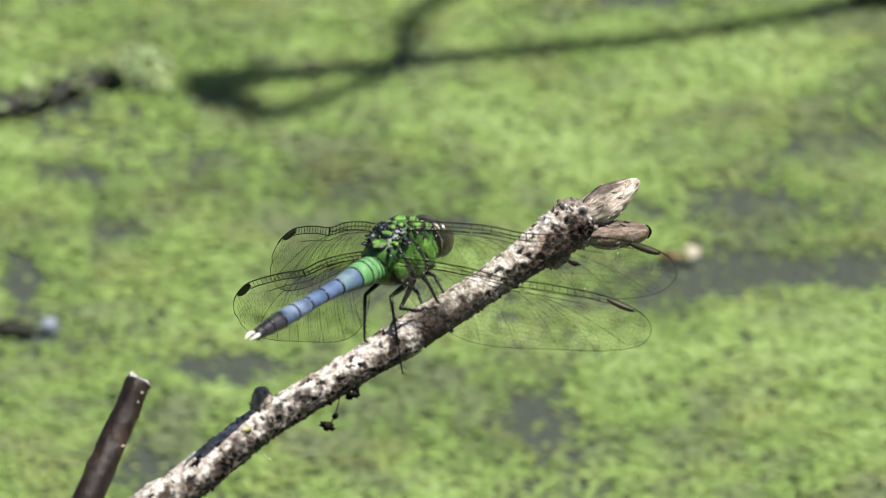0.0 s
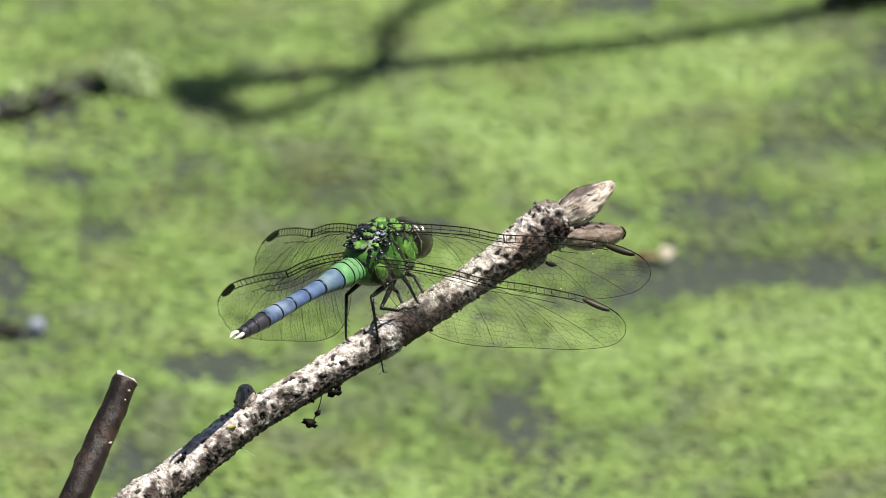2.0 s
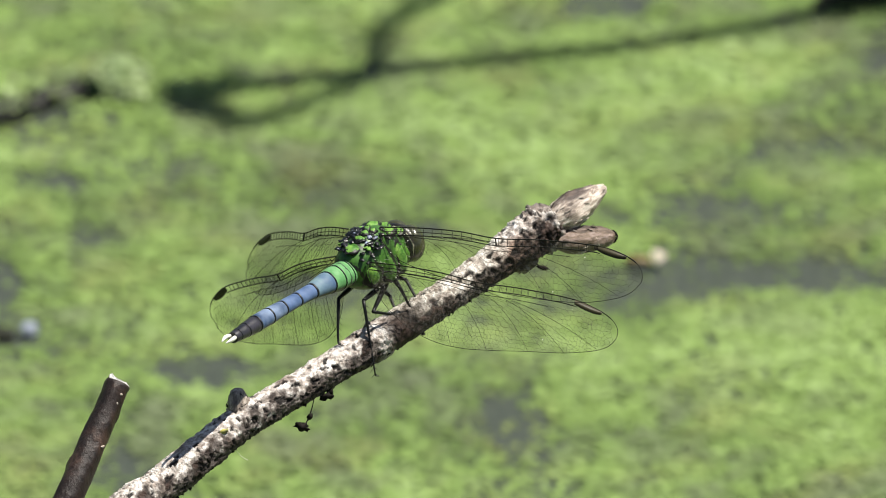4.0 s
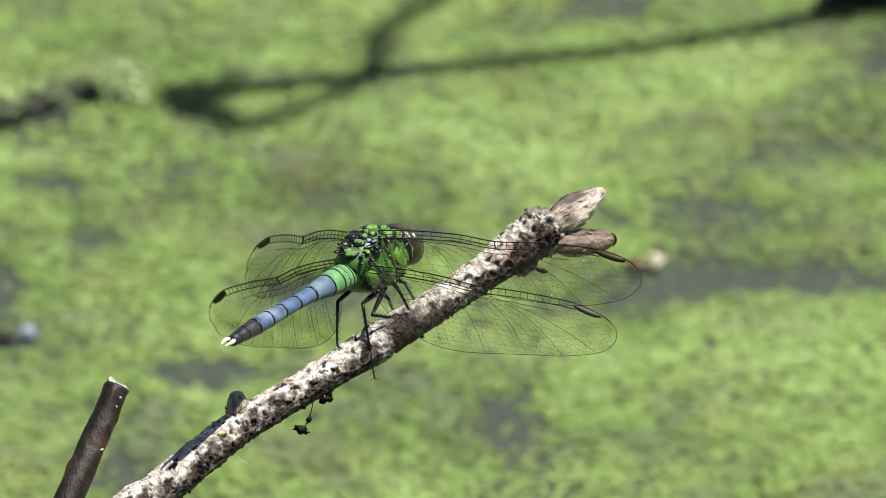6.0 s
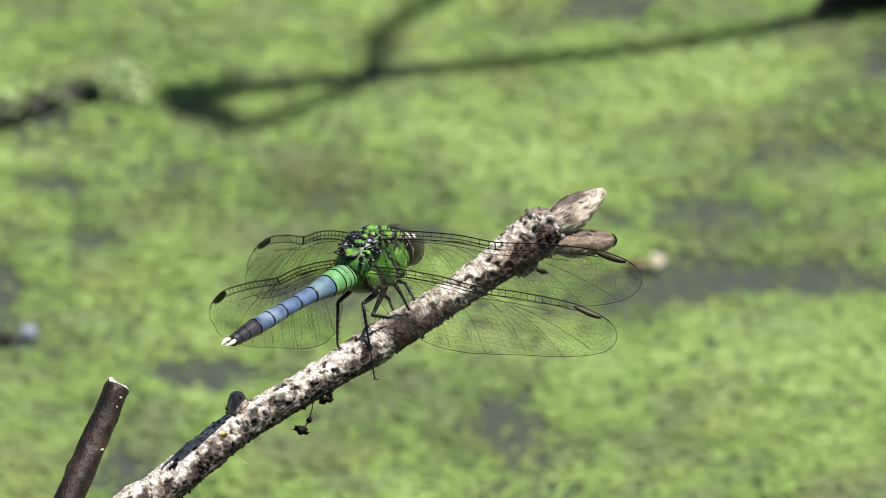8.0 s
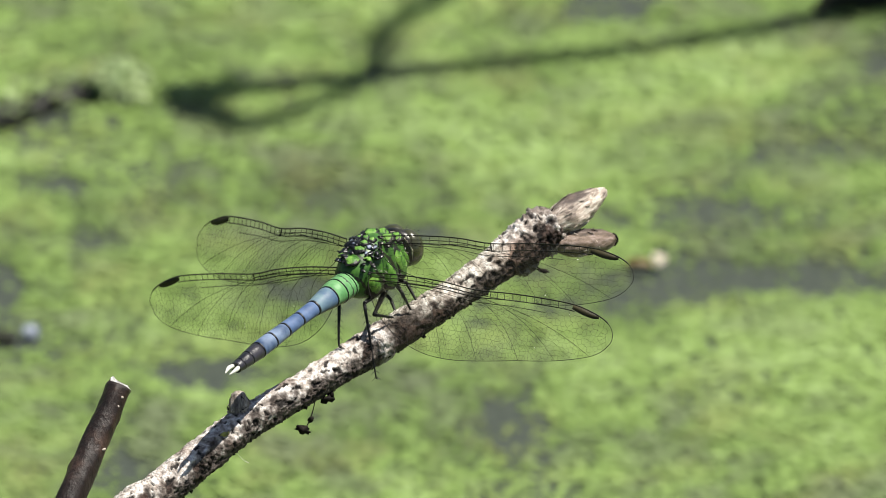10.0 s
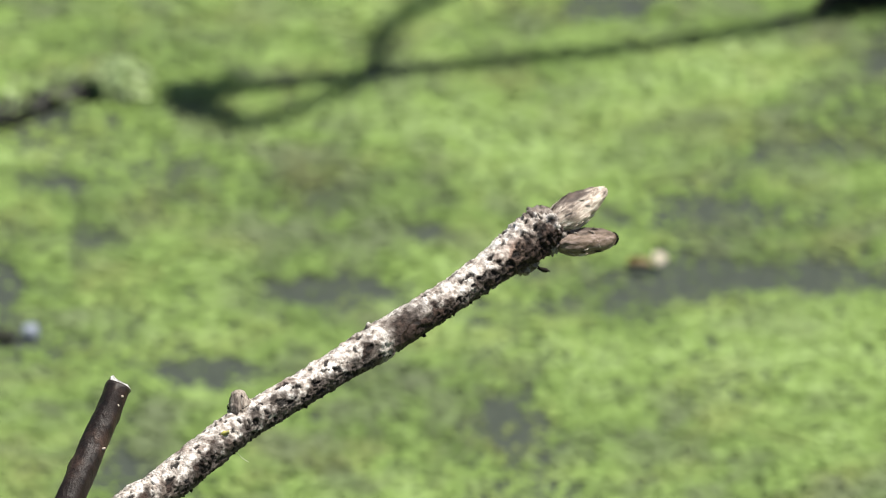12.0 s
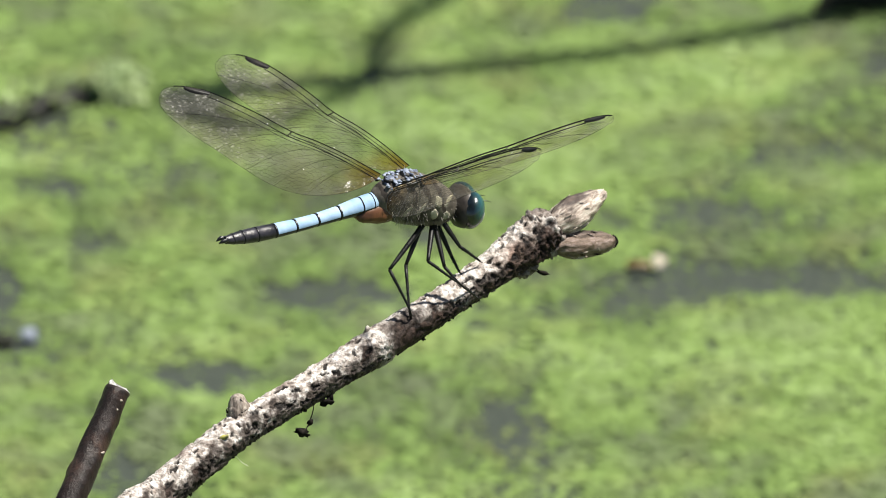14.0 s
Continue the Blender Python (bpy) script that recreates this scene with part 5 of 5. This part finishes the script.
    for key, keys in (
            ("LF", [(0, 33.7, -26.4, 68.3, 0), (8.4, 33.7, -26.4, 68.3, 0), (10.3, 22.4, -18.3, 63, 0), (10.5, 22.4, -18.3, 63, 0), (10.7, 17.9, -14.1, 65.3, 0), (10.9, 14.3, -10.7, 67.2, 0), (11.1, 13.4, -9.9, 67.7, 0), (11.2, 10, 45, 20, 20), (11.3, 0, 10, 10, 35), (12.1, 0, 10, 10, 35), (12.2, 3, 2, 2, 8), (12.3, 0, 10, 10, 35), (14.0, 0, 10, 10, 35)]),
            ("LH", [(0, 19.2, -30.6, 100.7, 0), (8.4, 19.2, -30.6, 100.7, 0), (10.3, 2.9, -19.9, 86.1, 0), (10.5, 2.9, -19.9, 86.1, 0), (10.7, 0.2, -17.4, 88.1, 0), (10.9, -1.9, -15.5, 89.7, 0), (11.1, -2.4, -15, 90.1, 0), (11.2, -10, 40, 20, 20), (11.3, -10, 0, 10, 35), (12.1, -10, 0, 10, 35), (12.2, -18, 6, 3, 8), (12.3, -10, 0, 10, 35), (14.0, -10, 0, 10, 35)]),
            ("RF", [(0, 25.9, 1.8, 39.2, 0), (8.4, 25.9, 1.8, 39.2, 0), (10.3, 17, 5.4, 37.1, 0), (10.5, 17, 5.4, 37.1, 0), (10.7, 14.2, 5, 38.2, 0), (10.9, 12.1, 4.7, 39.2, 0), (11.1, 11.5, 4.6, 39.4, 0), (11.2, 20, 35, 10, 20), (11.3, 0, 10, 10, 35), (12.1, 0, 10, 10, 35), (12.2, 6, 37, 1, 8), (12.3, 0, 10, 10, 35), (14.0, 0, 10, 10, 35)]),
            ("RH", [(0, 37, -8.9, 32.7, 0), (8.4, 37, -8.9, 32.7, 0), (10.3, 17.6, -0.8, 36.8, 0), (10.5, 17.6, -0.8, 36.8, 0), (10.7, 14.9, -1.1, 41.7, 0), (10.9, 12.6, -1.2, 45.6, 0), (11.1, 12.1, -1.3, 46.6, 0), (11.2, 20, 25, 10, 20), (11.3, -10, 0, 10, 35), (12.1, -10, 0, 10, 35), (12.2, -20, 50, 0, 25), (12.3, -10, 0, 10, 35), (14.0, -10, 0, 10, 35)])):
        walk(green_fly["wings"][key], wing_rows(green_fly, key, keys))

    blue = [
        (0.00, pose(0.3500, 0.4410, 0.3730, 0.0, 5.0, -160.0)),
        (9.50, pose(0.3500, 0.4410, 0.3730, 0.0, 5.0, -160.0)),
        (10.00, pose(0.1000, 0.4200, 0.3600, 0.0, 0.0, -130.0)),
        (10.30, pose(-0.0065, 0.0219, 0.2056, 0.0, -12.4, -84.1)),
        (10.40, pose(-0.0208, 0.0130, 0.1902, 0.0, -8.6, -78.2)),
        (10.50, pose(-0.0353, 0.0120, 0.1884, 0.0, -5.4, -75.4)),
        (10.60, pose(-0.0490, 0.0072, 0.1800, 0.0, 4.2, -62.7)),
        (10.70, pose(-0.0719, 0.0007, 0.1688, 0.0, -11.1, -33.3)),
        (10.80, pose(-0.0521, -0.0027, 0.1630, 0.0, -12.7, -20.5)),
        (10.90, pose(-0.0483, 0.0070, 0.1797, 0.0, 7.2, -11.0)),
        (11.00, pose(-0.0387, 0.0077, 0.1809, 0.0, 9.6, -12.4)),
        (11.10, pose(-0.0252, 0.0074, 0.1802, 0.0, 6.3, -24.5)),
        (11.20, pose(-0.0180, -0.0003, 0.1668, 0.0, 16.2, -40.8)),
        (11.30, pose(-0.0201, 0.0005, 0.1684, 0.0, -9.0, -26.0)),
        (11.40, pose(-0.0816, 0.0067, 0.1792, 0.0, -16.8, -18.2)),
        (11.50, pose(-0.0484, 0.0135, 0.1909, 0.0, -4.8, -72.4)),
        (11.60, pose(-0.0463, 0.0082, 0.1816, 0.0, 1.9, -70.7)),
        (11.70, pose(0.0031, 0.0245, 0.2099, 0.0, 5.6, -40.2)),
        (11.80, pose(0.0612, -0.0196, 0.1336, 0.0, 6.8, -17.8)),
        (11.90, pose(0.0860, -0.0237, 0.1263, 0.0, 9.5, -19.8)),
        (12.10, pose(0.0313, -0.0413, 0.0960, 0.0, 7.7, 41.5)),
        (12.30, pose(-0.0346, -0.0238, 0.1262, 0.0, -0.5, 84.2)),
        (12.40, pose(-0.0504, -0.0075, 0.1546, 0.0, 8.5, 75.3)),
        (12.50, pose(-0.1000, 0.0004, 0.1684, 0.0, 11.9, 101.8)),
        (13.30, pose(-0.1088, 0.0046, 0.1756, 0.0, 15.4, 43.2)),
        (13.50, pose(-0.0899, 0.0054, 0.1769, 0.0, -2.0, 32.4)),
        (13.60, pose(-0.0432, 0.0032, 0.1731, 0.0, -3.4, 30.0)),
        (13.70, pose(-0.0130, -0.0001, 0.1673, 0.0, -1.9, 30.4)),
        (13.80, pose(-0.0044, 0.0031, 0.1658, 0.0, 13.2, 9.3)),
        (13.90, pose(-0.0027, 0.0041, 0.1638, 0.0, 16.0, 25.7)),
        (14.00, pose(-0.0029, 0.0041, 0.1638, 0.0, 16.0, 25.7)),
    ]
    walk(blue_fly["thing"], blue)
    hip = Matrix.Translation(blue_fly["abdomen"].location.copy())
    walk(blue_fly["abdomen"], [(t, hip @ turn_z(yaw) @ Matrix.Rotation(radians(pitch), 4, "Y")) for t, pitch, yaw in (
        (0, 0, 0), (10.8, 0, 0), (11.0, -8, -12), (11.1, -8, -17), (11.2, 2, -1), (11.3, 9, -8), (11.5, 0, 0), (13.5, -10, 0), (13.6, -14, 0), (13.7, -16, 1), (13.8, -6, 7), (13.9, -13, 6), (14.0, -13, 7))])
    for i, leg in enumerate(blue_fly["legs"]):
        home = Matrix.Translation(leg.location.copy())
        corners = leg.children[0].data.vertices
        reach = sum((v.co for v in corners), Vector()) / len(corners)
        fold = reach.rotation_difference(Vector((-1.0, -0.12 if i % 2 else 0.12, -0.16)))

        def bent(u):
            return home @ Quaternion().slerp(fold, u).to_matrix().to_4x4()
        walk(leg, [(0, bent(1)), (11.1, bent(1)), (11.15, bent(0.6)), (11.2, bent(0.25)), (11.3, bent(0.25)), (11.4, bent(0.6)), (11.5, bent(1)), (13.3, bent(1)), (13.4, bent(0.6)), (13.5, bent(0.2)), (13.6, home @ pose(0, 0, 0, 0, -12, 0)), (13.7, home @ pose(0, 0, 0, 0, -26, 0)), (13.8, home), (14.0, home)])
    for key, keys in (
            ("LF", [(0, 0, 15, 5, 0), (10.2, 0, 15, 5, 0), (10.4, 0, 15, 5, 30), (10.5, 24, -22, 60, 20), (10.6, 20, 11, 3, 16), (10.7, 0, 30, 0, 30), (10.9, 10, 75, 0, 25), (11.0, 20, 104, 12, 16), (11.1, 9, 92, 5, 8), (11.2, 39, 75, 8, 6), (11.3, 62, -8, 15, 8), (11.5, 0, 15, 0, 30), (11.6, -10, -9, 1, 14), (11.8, 0, 15, 0, 30), (12.4, 5, 40, 0, 10), (12.6, 0, 20, 0, 30), (13.5, 10, 20, 0, 30), (13.6, 20, 15, 0, 16), (13.7, 6, -6, 20, 8), (13.8, -18, -13, 63, 0), (13.9, -22, 4, 21, 0), (14.0, -22, 4, 21, 0)]),
            ("LH", [(0, 0, 15, 5, 0), (10.2, 0, 15, 5, 0), (10.4, -10, 15, 5, 30), (10.5, -5, 0, 5, 30), (10.7, -10, 20, 0, 30), (10.9, -10, 45, 0, 25), (11.0, 20, 105, 5, 16), (11.1, 0, 90, 0, 8), (11.2, 40, 80, -3, 8), (11.3, 45, -5, 0, 12), (11.5, -10, 10, 0, 30), (11.6, -10, 50, 0, 14), (11.8, -10, 10, 0, 30), (12.4, -10, 25, 0, 10), (12.6, -10, 20, 0, 30), (13.5, -10, 10, 0, 30), (13.6, -20, 15, 0, 16), (13.7, -41, 23, 0, 8), (13.8, -50, 7, 78, 0), (13.9, -44, 5, 27, 0), (14.0, -44, 5, 27, 0)]),
            ("RF", [(0, 0, 15, 5, 0), (10.2, 0, 15, 5, 0), (10.4, 0, 15, 5, 30), (10.5, 5, 15, 5, 30), (10.7, 0, 20, 0, 30), (10.9, 28, -13, -7, 6), (11.0, 52, 59, -13, 12), (11.1, 0, 90, 0, 8), (11.2, -38, 37, -11, 10), (11.3, -85, -25, -4, 35), (11.5, 0, 15, 0, 30), (11.6, 0, 70, 0, 14), (11.8, 0, 15, 0, 30), (12.4, 7, 42, 7, 5), (12.6, 0, 20, 0, 30), (13.5, 20, 20, 0, 30), (13.6, 62, 8, 3, 6), (13.7, 61, 0, -4, 16), (13.8, 45, 57, -19, 0), (13.9, 37, 39, 12, 0), (14.0, 37, 39, 12, 0)]),
            ("RH", [(0, 0, 15, 5, 0), (10.2, 0, 15, 5, 0), (10.4, -10, 15, 5, 30), (10.5, -5, 10, 5, 30), (10.7, -10, 10, 0, 30), (10.9, -45, -60, 0, 12), (11.0, 0, 50, 0, 22), (11.1, -15, 75, 0, 12), (11.2, 0, 65, 0, 10), (11.3, -5, -70, 78, 14), (11.5, -10, 10, 0, 30), (11.6, -10, 60, 0, 14), (11.8, -10, 10, 0, 30), (12.4, -10, 30, 0, 10), (12.6, -10, 20, 0, 30), (13.5, 0, 10, 0, 30), (13.6, 10, 10, 0, 16), (13.7, 40, 12, 0, 24), (13.8, 21, 60, -17, 0), (13.9, 17, 37, 32, 0), (14.0, 17, 37, 32, 0)])):
        walk(blue_fly["wings"][key], wing_rows(blue_fly, key, keys))

    # the litter under the twig is blown up behind it by the beating wings, and drops back
    for crumb, reach in zip(litter_bits, (130, 110)):
        home = Matrix.Translation(crumb.location.copy())
        walk(crumb, [(t, home @ pose(0, 0, 0, reach * u, 0, 0)) for t, u in (
            (0, 0), (10.6, 0), (10.7, 0.08), (10.8, 0.36), (10.9, 0.8), (11.0, 0.95), (11.1, 0.9), (11.3, 1), (12.0, 1), (13.0, 1), (13.1, 0.8), (13.2, 0.36), (13.4, 0.16), (13.6, 0), (14.0, 0))])


motions()
